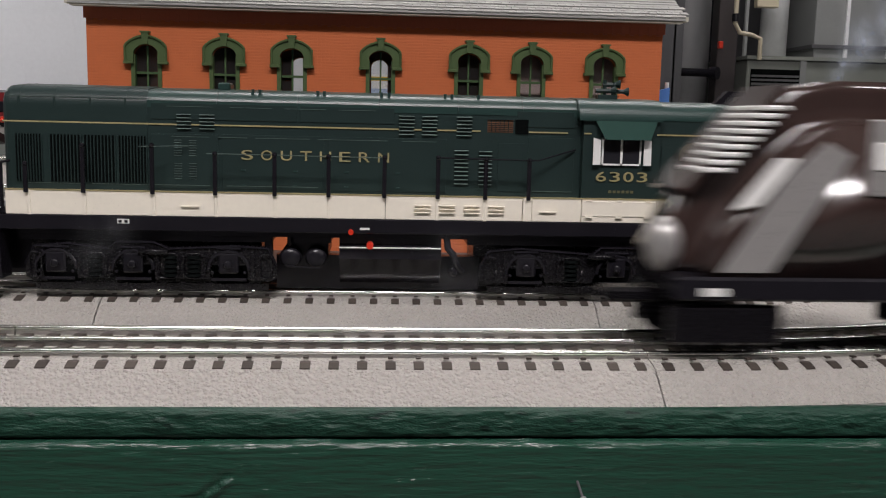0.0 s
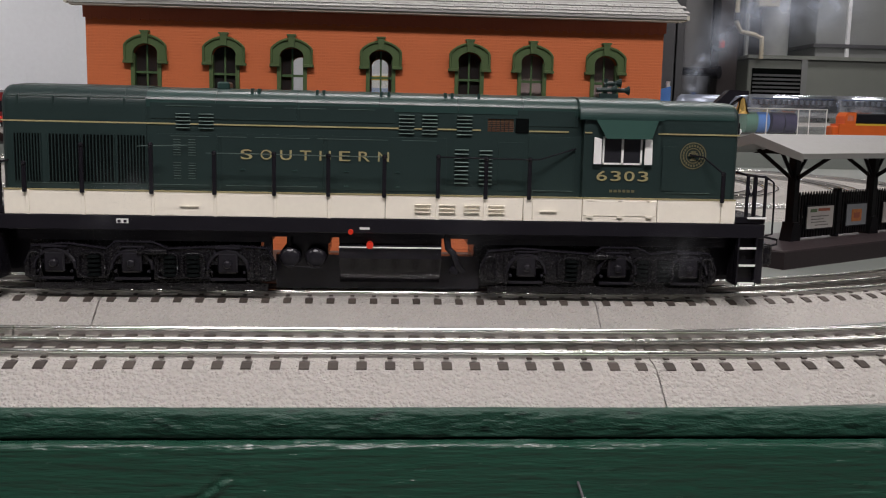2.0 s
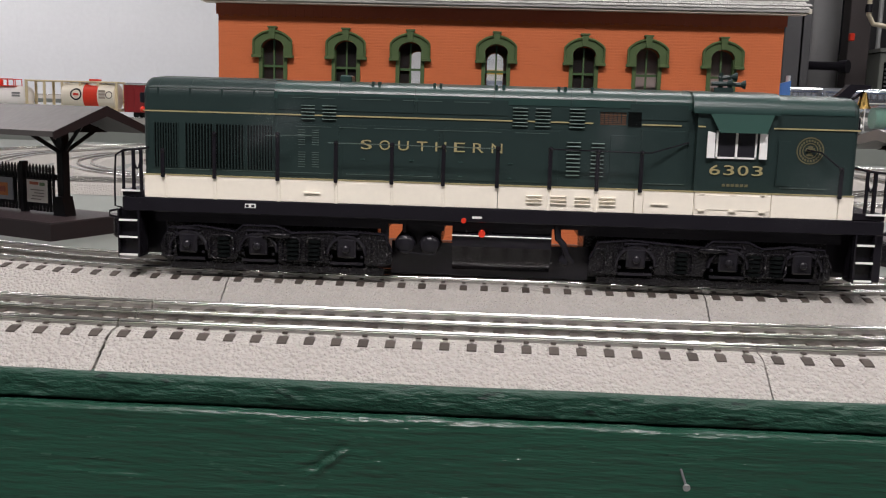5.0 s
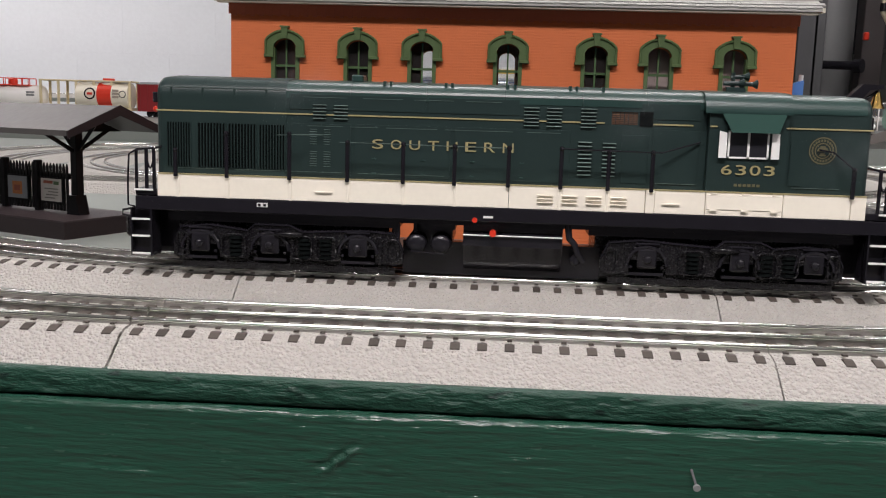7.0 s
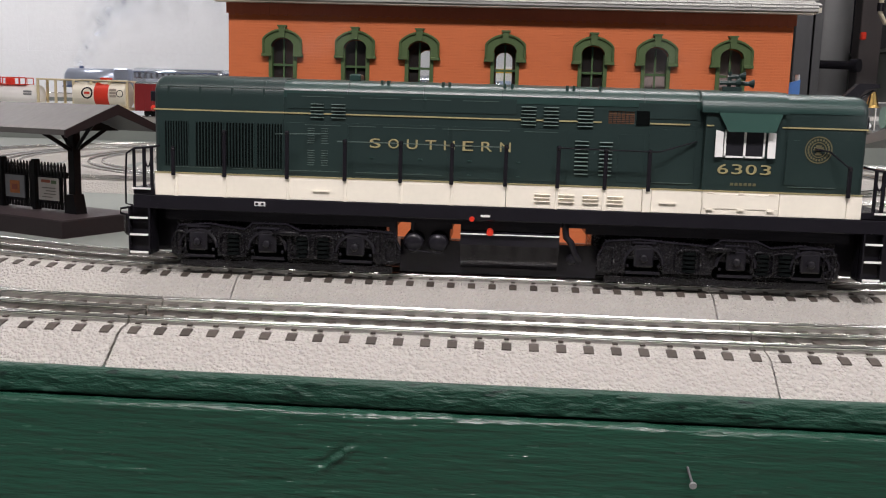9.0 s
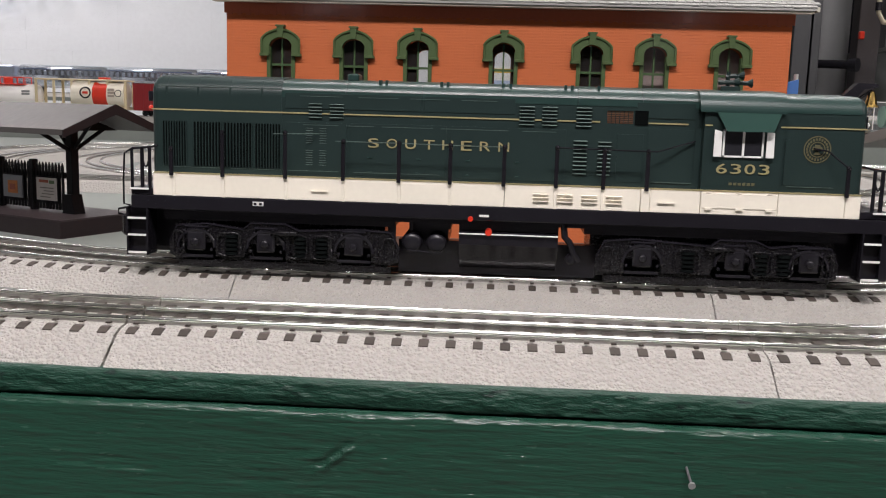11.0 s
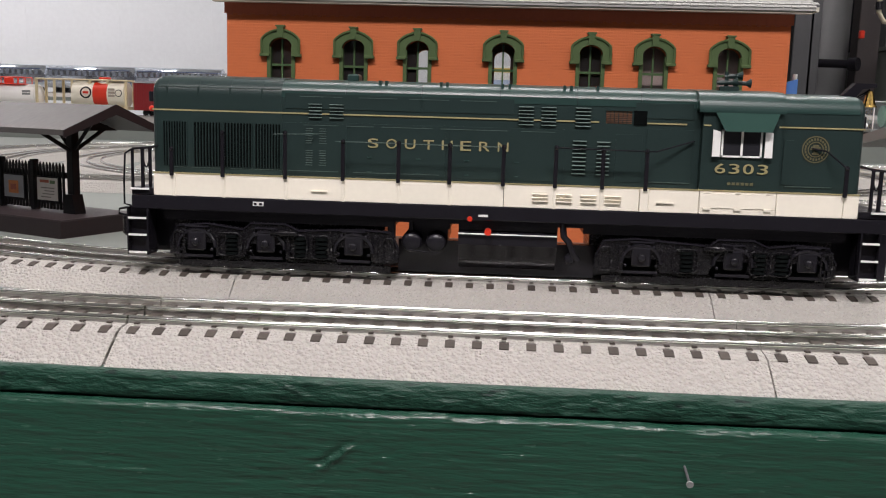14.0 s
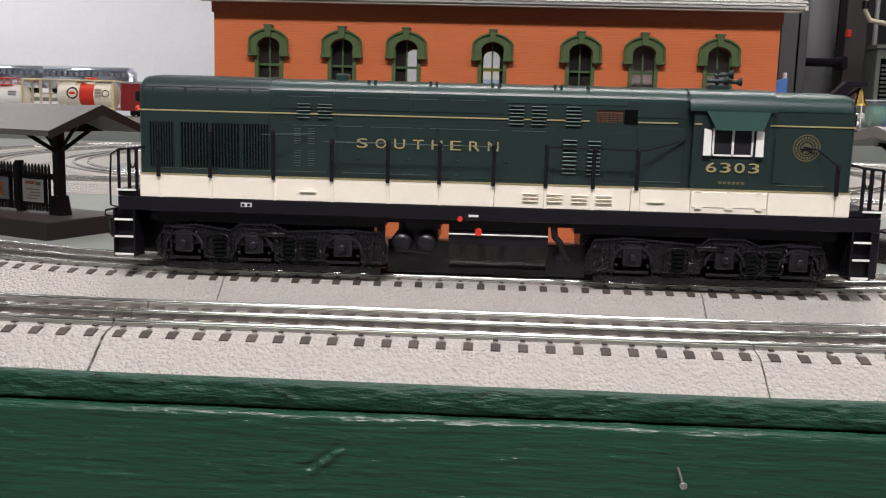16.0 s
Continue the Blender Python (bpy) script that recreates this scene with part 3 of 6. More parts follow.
def building():
    t = thing("brick_building", ((BX0 + BX1) / 2, BY + 0.09, 0), "orange brick model building with green arched windows and grey roof", "model building")
    z0, zs, rise, half = 0.098, 0.1398, 0.0062, 0.0082
    D = 0.20
    wall_with_openings(BY, BY + 0.006, WINDOWS, z0, zs, rise, half, "front_bay", t)
    wall_with_openings(BY + D - 0.006, BY + D, [-0.143, -0.0478, 0.0215, 0.120], z0, 0.146, rise, 0.0072, "back_bay", t)
    for x in (BX0, BX1 - 0.006):
        part("end_wall", box(B(), x, x + 0.006, BY + 0.0062, BY + D - 0.0062, 0, BZ), BRICK, t, world=True)
    part("inner_floor", box(B(), BX0 + 0.007, BX1 - 0.007, BY + 0.007, BY + D - 0.007, 0.086, 0.089), INNER, t, world=True)
    part("inner_ceiling", box(B(), BX0 + 0.007, BX1 - 0.007, BY + 0.007, BY + D - 0.007, 0.160, 0.163), INNER, t, world=True)
    for x0, x1 in ((-0.100, -0.096), (0.060, 0.064)):
        part("partition", box(B(), x0, x1, BY + 0.03, BY + D - 0.03, 0.089, 0.16), INNER, t, world=True)
    # blinds behind the last two windows
    for c in WINDOWS[5:]:
        part("blind", box(B(), c - 0.0095, c + 0.0095, BY + 0.011, BY + 0.012, 0.112 if c < 0.15 else 0.09, 0.148), mat("grey_brown_blind", (0.42, 0.33, 0.31), 0.7), t, "dull brown window blind", world=True)
    part("plinth", box(B(), BX0 - 0.003, BX1 + 0.003, BY - 0.0035, BY - 0.0004, 0, 0.010, 0.0005), mat("grey_stone_base", (0.10, 0.05, 0.035), 0.7, vary=0.15, bump=0.3), t, world=True)
    # corbelled band under the eaves
    part("corbel_band", box(B(), BX0 - 0.0012, BX1 + 0.0012, BY - 0.0016, BY - 0.0003, 0.1622, 0.1715), BRICK_DARK, t, "dark red brick band", world=True)
    bm = box(B(), -0.0014, 0.0014, -0.0019, -0.0003, 0.1612, 0.1690)
    proto = part("corbel", bm, BRICK_DARK, t)
    base = t.matrix_basis.translation
    n = 62
    for i in range(n):
        x = BX0 + 0.003 + (BX1 - BX0 - 0.006) * i / (n - 1)
        o = proto if i == 0 else share(proto, t, Matrix())
        o.matrix_basis = pose(x - base.x, BY - base.y, 0)
    # windows
    for c in WINDOWS:
        w = thing("window", (c, BY, 0.12), "", "")
        for k in list(w.keys()):
            del w[k]
        w.parent = t
        w.matrix_basis = pose(c - base.x, BY - base.y, 0)
        hood = B()
        # the arched hood as a strip of quads
        m = 12
        ov, iv = [], []
        for i in range(m + 1):
            a = math.pi * i / m
            ov.append((0.0134 * math.cos(a), 0.1450 + 0.0066 * math.sin(a) ** 1.6))
            iv.append((0.0080 * math.cos(a), 0.1398 + 0.0064 * math.sin(a)))
        ov = [(0.0134, 0.1352)] + ov + [(-0.0134, 0.1352)]
        iv = [(0.0080, 0.1352)] + iv + [(-0.0080, 0.1352)]
        f = [[hood.verts.new((x, y, z)) for x, z in pts] for pts, y in ((ov, -0.0030), (iv, -0.0030), (ov, 0.0), (iv, 0.0))]
        for i in range(len(ov) - 1):
            for a, b in ((0, 1), (1, 3), (2, 0)):
                hood.faces.new((f[a][i], f[a][i + 1], f[b][i + 1], f[b][i]))
        for i in (0, len(ov) - 1):
            hood.faces.new((f[0][i], f[1][i], f[3][i], f[2][i]))
        bmesh.ops.recalc_face_normals(hood, faces=hood.faces)
        part("hood_moulding", hood, TRIM_GREEN, w, "olive green arched window hood")
        part("hood_lip", wire(B(), [(x * 0.985, -0.0032, z - 0.0002) for x, z in ov], 0.0009, 6), TRIM_GREEN, w)
        for s in (-1, 1):
            part("hood_foot", box(B(), s * 0.0111 - 0.0034, s * 0.0111 + 0.0034, -0.0040, -0.0002, 0.1332, 0.1353, 0.0003), TRIM_GREEN, w)
        ks = B()
        prism(ks, [(-0.0017, 0.1462), (0.0017, 0.1462), (0.0024, 0.1535), (-0.0024, 0.1535)], "y", -0.0044, -0.0002)
        box(ks, -0.0031, 0.0031, -0.0048, -0.0002, 0.1535, 0.1546)
        part("keystone", ks, TRIM_GREEN, w)
        for s in (-1, 1):
            part("jamb", box(B(), s * 0.0086 - 0.0013, s * 0.0086 + 0.0013, -0.0014, 0.0040, 0.0965, 0.1398), TRIM_GREEN, w)
        sash = B()
        for z in (0.1010, 0.1270):
            box(sash, -0.0076, 0.0076, 0.0024, 0.0040, z, z + 0.0016)
        box(sash, -0.0006, 0.0006, 0.0026, 0.0040, 0.0982, 0.1455)
        part("sash", sash, SASH, w)
        pane = B()
        prism(pane, [(0.0081, 0.0982), (0.0081, 0.1398)] + arch(0.0081, 0.1398, 0.0060)[1:-1] + [(-0.0081, 0.1398), (-0.0081, 0.0982)], "y", 0.0042, 0.0046)
        pn = part("pane", pane, PANE, w, "clear plastic pane")
        pn.visible_shadow = False
        part("sill", box(B(), -0.0112, 0.0112, -0.004, 0.003, 0.0945, 0.0965, 0.0003), TRIM_GREEN, w)
    # roof: a sloped deck and overlapping shingles on the front slope
    slope = math.atan2(0.060, 0.115)
    ridge_y = BY + D / 2
    ey, ez = BY - 0.0116, 0.1720
    L = (ridge_y - ey) / math.cos(slope)
    RX0, RX1 = BX0 - 0.009, BX1 + 0.0125
    dk = B()
    rz = ez + (ridge_y - ey) * math.tan(slope)
    prism(dk, [(ey, ez - 0.0012), (ridge_y, rz - 0.0012), (2 * ridge_y - ey, ez - 0.0012), (2 * ridge_y - ey, ez + 0.0002), (ridge_y, rz + 0.0002), (ey, ez + 0.0002)], "x", RX0, RX1)
    roof = part("roof", dk, SHINGLE, t, "grey shingle roof", world=True)
    part("soffit", box(B(), RX0 + 0.002, RX1 - 0.002, ey + 0.001, BY - 0.0034, ez - 0.0028, ez - 0.0013), mat("pale_fascia", (0.35, 0.33, 0.27), 0.6), t, world=True)
    for x in (RX0 - 0.0008, RX1 - 0.0008):
        part("verge_board", box(B(), x, x + 0.0018, ey - 0.0004, ey + 0.006, ez - 0.0018, ez + 0.0012), mat("pale_verge", (0.5, 0.48, 0.4), 0.6), t, world=True)
    n = 74
    w = (RX1 - RX0) / n
    sb = box(B(), -w * 0.47, w * 0.47, 0, 0.0052, 0.0002, 0.0010)
    for v in sb.verts:
        if v.co.y > 0.004:
            v.co.z -= 0.0005
    sm = bpy.data.meshes.new("shingle")
    sb.to_mesh(sm)
    sb.free()
    sm.materials.append(SHINGLE)
    rnd = random.Random(9)
    for r in range(4):
        for i in range(n):
            o = new("shingle", sm)
            o.parent = roof
            x = RX0 + w * (i + (0.5 if r % 2 == 0 else 0.98))
            if x > RX1:
                continue
            d = 0.0046 * r + rnd.uniform(-0.0003, 0.0003)
            o.matrix_basis = Matrix.Translation(Vector((x, ey + d * math.cos(slope), ez + 0.0002 + d * math.sin(slope) + 0.0003 * (r % 2))) - base) @ pose(0, 0, 0, math.degrees(slope))
    rest = B()
    for r in range(4, 26):
        d = 0.0046 * r
        if d > L - 0.006:
            break
        y, z = ey + d * math.cos(slope), ez + d * math.sin(slope)
        prism(rest, [(y, z + 0.0003), (y, z + 0.0012), (y + 0.0046, z + 0.0012 + 0.0046 * math.tan(slope) - 0.0006), (y + 0.0046, z + 0.0003 + 0.0046 * math.tan(slope))], "x", RX0, RX1)
    tagged(part("shingle_course", rest, SHINGLE, t, world=True), kind="stuff")


building()

# ------------------------------------------------------------------ green diesel locomotive
CX, CY, RT = 0.0225, 0.1660, 0.0145
YF = 0.133           # face of the side sill
YH = 0.141           # face of the hood


def hood_outline(z0, half, top, r, crown=0.0012, n=14):
    pts = [(CY - half, z0)]
    for i in range(n + 1):
        a = math.pi - math.pi / 2 * i / n
        pts.append((CY - half + r + r * math.cos(a), top - r + r * math.sin(a)))
    pts.append((CY, top + crown))
    for i in range(n + 1):
        a = math.pi / 2 - math.pi / 2 * i / n
        pts.append((CY + half - r + r * math.cos(a), top - r + r * math.sin(a)))
    pts.append((CY + half, z0))
    return pts


def louvre_bank(t, x0, x1, z0, z1, n, y, material, name="louvre", deep=0.0010):
    """Small hooded slats pressed out of a panel."""
    step = (z1 - z0) / n
    bm = B()
    prism(bm, [(y, 0), (y - deep, -step * 0.10), (y - deep, -step * 0.22), (y, -step * 0.26)], "x", x0, x1)
    first = part(name, bm, material, t, world=True)
    base = first.matrix_basis.copy()
    for i in range(n):
        o = first if i == 0 else share(first, t, Matrix())
        o.matrix_basis = pose(0, 0, z1 - i * step)
    return first


def locomotive():
    t = thing("diesel_locomotive", (CX, CY, RT), "dark green and cream model diesel locomotive standing on the far track", "model locomotive")
    W = dict(world=True)
    top = 0.1125
    # hood, with a small grille opening near the cab, backed by an orange panel
    hb = B()
    out = hood_outline(0.0622, CY - YH, top, 0.0085)
    prism(hb, out, "x", -0.0895, 0.0749)
    low = [(CY - (CY - YH), 0.0622), (YH, 0.0956), (2 * CY - YH, 0.0956), (2 * CY - YH, 0.0622)]
    prism(hb, low, "x", 0.0749, 0.0878)
    up = [(YH, 0.1018)] + [p for p in out if p[1] > 0.1019] + [(2 * CY - YH, 0.1018)]
    prism(hb, up, "x", 0.0749, 0.0878)
    prism(hb, out, "x", 0.0878, 0.1219)
    part("hood", hb, GREEN, t, "dark green hood", **W)
    for k in range(6):
        z = 0.0962 + 0.0009 * k
        part("grille_bar", box(B(), 0.0750, 0.0877, YH - 0.0001, YH + 0.0002, z, z + 0.0003), GREEN, t, **W)
    for k in range(5):
        x = 0.0768 + 0.0021 * k
        part("grille_bar", box(B(), x, x + 0.0003, YH + 0.0002, YH + 0.0005, 0.0957, 0.1017), GREEN, t, **W)
    # orange-brown panel added in place of the brick seen through the grille
    part("grille_mesh", box(B(), 0.0746, 0.0881, YH + 0.0007, YH + 0.0014, 0.0954, 0.1020), GRILLE_VIEW, t, "dull orange panel for the brick behind the grille", **W)
    # a slightly raised plate; its dark colour gives the shade of a recess
    part("side_recess", box(B(), 0.0886, 0.0952, YH - 0.0004, YH + 0.0005, 0.0950, 0.1022), SLOT, t, "flat panel coloured as a shaded recess", **W)
    # radiator end, a little taller and rounder at its end
    rb = B()
    out2 = hood_outline(0.0622, CY - YH + 0.0004, top + 0.0008, 0.0095)
    prism(rb, out2, "x", -0.1572, -0.0893)
    es = [e for e in rb.edges if all(abs(v.co.x + 0.1572) < 1e-6 for v in e.verts) and max(v.co.z for v in e.verts) > 0.07]
    bmesh.ops.bevel(rb, geom=es, offset=0.004, segments=4, affect="EDGES", profile=0.5)
    part("radiator_hood", rb, GREEN, t, "dark green rounded radiator hood", **W)
    # short hood ahead of the cab
    sb = B()
    prism(sb, hood_outline(0.0622, CY - YH, 0.1115, 0.0085), "x", 0.1606, 0.2018)
    es = [e for e in sb.edges if all(abs(v.co.x - 0.2018) < 1e-6 for v in e.verts) and max(v.co.z for v in e.verts) > 0.07]
    bmesh.ops.bevel(sb, geom=es, offset=0.003, segments=4, affect="EDGES", profile=0.5)
    part("short_hood", sb, GREEN, t, "dark green short hood", **W)
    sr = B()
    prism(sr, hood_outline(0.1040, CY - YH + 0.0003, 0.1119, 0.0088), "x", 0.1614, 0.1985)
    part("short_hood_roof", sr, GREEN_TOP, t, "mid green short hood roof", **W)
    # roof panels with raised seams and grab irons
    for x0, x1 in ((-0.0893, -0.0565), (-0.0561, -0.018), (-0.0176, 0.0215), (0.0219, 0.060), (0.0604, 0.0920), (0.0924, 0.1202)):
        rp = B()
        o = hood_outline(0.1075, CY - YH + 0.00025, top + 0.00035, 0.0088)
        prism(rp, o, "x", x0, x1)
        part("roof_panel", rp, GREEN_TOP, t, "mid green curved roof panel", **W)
    for x in (-0.0396, -0.0363, -0.0084, -0.0052, 0.0227, 0.0264, 0.0540, 0.0573, 0.0705):
        part("roof_lug", box(B(), x - 0.0007, x + 0.0007, YH + 0.0035, YH + 0.0085, 0.1105, 0.1138), GREEN_TOP, t, **W)
    part("exhaust_stack", box(B(), -0.0590, -0.0528, CY - 0.006, CY + 0.006, 0.1130, 0.1172, 0.0008), GREEN_TOP, t, **W)
    # radiator fan ribs on the end roof
    for i in range(4):
        x = -0.149 + i * 0.0165
        rr = B()
        o = [(p[0], p[1] + 0.0001) for p in hood_outline(0.1078, CY - YH + 0.0006, top + 0.0008, 0.0096)]
        prism(rr, o, "x", x - 0.0004, x + 0.0004)
        part("roof_rib", rr, GREEN, t, **W)
    part("roof_seam", box(B(), -0.1535, -0.0895, YH + 0.0002, YH + 0.0030, 0.1079, 0.1083), SLAT_DIM, t, **W)
    # cab
    cb = B()
    prism(cb, hood_outline(0.0622, CY - 0.1362, 0.1122, 0.010), "x", 0.1220, 0.1601)
    part("cab", cb, GREEN, t, "dark green cab", **W)
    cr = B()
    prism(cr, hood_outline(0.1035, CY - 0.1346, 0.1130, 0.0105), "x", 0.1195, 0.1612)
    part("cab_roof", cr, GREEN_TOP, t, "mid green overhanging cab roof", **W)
    aw = B()
    a = [aw.verts.new(v) for v in ((0.1268, 0.1353, 0.1040), (0.1590, 0.1353, 0.1040), (0.1542, 0.1308, 0.0935), (0.1318, 0.1308, 0.0935))]
    b2 = [aw.verts.new(v.co + Vector((0, 0.0008, 0.0004))) for v in a]
    for f in ((0, 1, 2, 3),):
        aw.faces.new([a[i] for i in f])
        aw.faces.new([b2[i] for i in f[::-1]])
    for i in range(4):
        aw.faces.new((a[i], a[(i + 1) % 4], b2[(i + 1) % 4], b2[i]))
    bmesh.ops.recalc_face_normals(aw, faces=aw.faces)
    part("sunshade", aw, AWNING, t, "green window awning", **W)
    win = thing("cab_window", (0, 0, 0), "", "")
    for k in list(win.keys()):
        del win[k]
    win.parent = t
    X0, X1, Z0, Z1 = 0.1312, 0.1510, 0.0808, 0.0945
    fr = B()
    y0, y1 = 0.1352, 0.1360
    for q in ((X0, X1, Z0, Z0 + 0.0009), (X0, X0 + 0.0009, Z0, Z1), (X1 - 0.0009, X1, Z0, Z1), (0.1406, 0.1417, Z0, Z1), (X0, X1, Z1 - 0.0009, Z1)):
        box(fr, q[0], q[1], y0, y1, q[2], q[3])
    part("window_frame", fr, WHITE, win, "white window frame", world=True)
    part("window_pane", box(B(), X0 + 0.0005, X1 - 0.0005, 0.1356, 0.1361, Z0 + 0.0005, Z1 - 0.0005), DARK_GLASS, win, "dark glass", world=True)
    for x, s in ((0.1286, -1), (0.1539, 1)):
        wb = B()
        prism(wb, [(x - 0.0019, 0.0810), (x + 0.0019, 0.0810), (x + 0.0017, 0.0932), (x - 0.0019, 0.0942)], "y", 0.1340, 0.1348)
        part("wind_wing", wb, WHITE, t, "white wind deflector", **W)
    # stripes
    g = [(-0.1568, -0.0754), (-0.0685, -0.0647), (-0.0574, 0.0313), (0.0390, 0.0426), (0.0503, 0.0596), (0.0674, 0.0715), (0.0955, 0.1150)]
    for x0, x1 in g:
        part("gold_stripe", box(B(), x0, x1, YH - 0.0005 - (0.0004 if x1 < -0.08 else 0), YH + 0.001, 0.0958, 0.0965), GOLD, t, "thin gold stripe", **W)
    for x0, x1 in ((0.1222, 0.1258), (0.1588, 0.1600)):
        part("gold_stripe", box(B(), x0, x1, 0.1357, 0.137, 0.0958, 0.0965), GOLD, t, **W)
    part("gold_stripe", box(B(), 0.1610, 0.2018, YH - 0.0005, YH + 0.001, 0.0958, 0.0965), GOLD, t, **W)
    part("gold_line", box(B(), -0.1540, 0.1990, YF - 0.0003, YF + 0.002, 0.0641, 0.0646), GOLD, t, **W)
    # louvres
    # the pale slats carry the highlight of their upward faces in the colour
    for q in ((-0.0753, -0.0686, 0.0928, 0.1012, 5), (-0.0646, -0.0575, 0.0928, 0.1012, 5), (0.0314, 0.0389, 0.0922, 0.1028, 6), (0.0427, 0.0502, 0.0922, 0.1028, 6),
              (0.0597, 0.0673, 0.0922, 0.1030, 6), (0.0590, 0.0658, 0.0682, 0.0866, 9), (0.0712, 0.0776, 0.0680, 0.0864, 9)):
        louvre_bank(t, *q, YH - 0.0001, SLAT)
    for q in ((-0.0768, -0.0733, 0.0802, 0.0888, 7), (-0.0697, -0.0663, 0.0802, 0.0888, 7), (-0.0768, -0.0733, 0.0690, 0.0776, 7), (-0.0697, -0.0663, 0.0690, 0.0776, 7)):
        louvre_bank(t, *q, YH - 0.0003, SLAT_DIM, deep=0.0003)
    # tall radiator shutters: four recessed panels of upright slats
    rec = [(-0.1511, -0.1388), (-0.1350, -0.1206), (-0.1191, -0.1046), (-0.1030, -0.0897)]
    for x0, x1 in rec:
        s = part("shutter", box(B(), x0, x1, YH - 0.0007, YH + 0.0003, 0.0678, 0.0902), SLOT, t, "black slotted radiator shutter", **W)
        n = 9
        for i in range(n + 1):
            x = x0 + (x1 - x0) * i / n
            part("shutter_slat", box(B(), x - 0.00026, x + 0.00026, YH - 0.0012, YH - 0.0007, 0.0676, 0.0904), GREEN, s, world=True)
    # access doors: faint raised panels
    for x0, x1, z0, z1 in ((-0.0875, -0.056, 0.0655, 0.0915), (-0.054, -0.005, 0.0655, 0.0918), (-0.003, 0.055, 0.0655, 0.0918), (0.0805, 0.0935, 0.0665, 0.0905), (0.0955, 0.1185, 0.067, 0.0935),
                           (-0.0875, -0.018, 0.0985, 0.1062), (-0.0165, 0.029, 0.0985, 0.1062), (0.0895, 0.118, 0.0985, 0.1062)):
        part("access_door", box(B(), x0, x1, YH - 0.00035, YH + 0.001, z0, z1, 0.0001), GREEN, t, **W)
    part("access_door", box(B(), 0.163, 0.169, YH - 0.0005, YH + 0.001, 0.068, 0.090), GREEN, t, **W)
    # thin pale strips added as painted highlights along the door edges
    for z, spans in ((0.1046, ((-0.080, -0.058), (-0.050, -0.030), (-0.024, -0.004), (0.002, 0.020))), (0.0902, ((-0.078, -0.060), (-0.056, -0.042), (-0.038, -0.012), (-0.008, 0.026), (0.033, 0.050))), (0.0668, ((-0.148, -0.120), (-0.116, -0.060), (-0.052, -0.008), (0.098, 0.118), (0.165, 0.188)))):
        for x0, x1 in spans:
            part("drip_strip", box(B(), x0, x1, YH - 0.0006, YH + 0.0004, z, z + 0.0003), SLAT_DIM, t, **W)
    for x in (-0.045, -0.02, 0.005, 0.03):
        for z in (0.0745, 0.0672):
            part("door_latch", box(B(), x, x + 0.0022, YH - 0.0009, YH, z, z + 0.0005), GREEN_TOP, t, **W)
    # lettering and emblem
    up = pose(0, 0, 0, 90)
    o = t.matrix_basis.translation
    n = 8
    word = "SOUTHERN"
    for i, ch in enumerate(word):
        x = -0.0420 + 0.0661 * i / (n - 1)
        letters("letter", ch, 0.0047, GOLD, t, Matrix.Translation(Vector((x, YH - 0.0006, 0.0822)) - o) @ up, width=0.0054, label="gold letter " + ch)
    for i, ch in enumerate("6303"):
        letters("number", ch, 0.0048, GOLD, t, Matrix.Translation(Vector((0.1315 + 0.0069 * i, 0.1359, 0.0752)) - o) @ up, width=0.0051, label="gold numeral " + ch)
    for i in range(6):
        part("small_lettering", box(B(), 0.1356 + i * 0.0022, 0.1371 + i * 0.0022, 0.1359, 0.1364, 0.0671, 0.0684), GOLD_DIM, t, **W)
    em = B()
    c = Vector((0.1785, YH - 0.0004, 0.0857))
    for r0, r1 in ((0.0061, 0.0067), (0.0034, 0.0039)):
        ring = [[em.verts.new(c + Vector((r * math.cos(a), dy, r * math.sin(a)))) for a in [2 * math.pi * i / 28 for i in range(28)]] for r, dy in ((r0, 0), (r1, 0))]
        for i in range(28):
            em.faces.new((ring[0][i], ring[0][(i + 1) % 28], ring[1][(i + 1) % 28], ring[1][i]))
    for i in range(22):
        a = 2 * math.pi * i / 22
        q = c + Vector((0.0050 * math.cos(a), 0, 0.0050 * math.sin(a)))
        box(em, q.x - 0.0004, q.x + 0.0004, q.y - 0.0001, q.y + 0.0001, q.z - 0.0006, q.z + 0.0006)
    for dz, w in ((0.0019, 0.0013), (0.0010, 0.0022), (0.0001, 0.0026), (-0.0014, 0.0010), (-0.0022, 0.0016)):
        box(em, c.x - w, c.x + w, c.y - 0.0001, c.y + 0.0001, c.z + dz - 0.0004, c.z + dz + 0.0004)
    part("emblem", em, GOLD_DIM, t, "round gold emblem", **W)
    # cream side sill in panels between the stanchions
    xs = [-0.1540, -0.1430, -0.1173, -0.0850, -0.0558, -0.0276, -0.0018, 0.0252, 0.0925, 0.0970, 0.1217, 0.1592, 0.1915, 0.1990]
    for a, b in zip(xs, xs[1:]):
        pr = 0.0006 if (b - a) < 0.006 else 0.0
        part("sill_panel", box(B(), a + 0.00012, b - 0.00012, YF - pr, YF + 0.007, 0.0526, 0.0641, 0.0002), CREAM, t, "cream painted side panel", **W)
    for x in xs[1:7] + [0.0505, 0.0737]:
        part("sill_rib", box(B(), x - 0.0008, x + 0.0008, YF - 0.0005, YF + 0.0010, 0.0524, 0.0642, 0.0002), CREAM, t, **W)
    for a, b in ((0.0394, 0.0472), (0.0514, 0.0592), (0.0634, 0.0712), (0.0754, 0.0834)):
        louvre_bank(t, a, b, 0.0546, 0.0600, 3, YF - 0.0001, CREAM, "sill_louvre")
    part("sill_hatch", box(B(), 0.1220, 0.1589, YF - 0.0004, YF + 0.001, 0.0556, 0.0632, 0.0002), CREAM, t, **W)
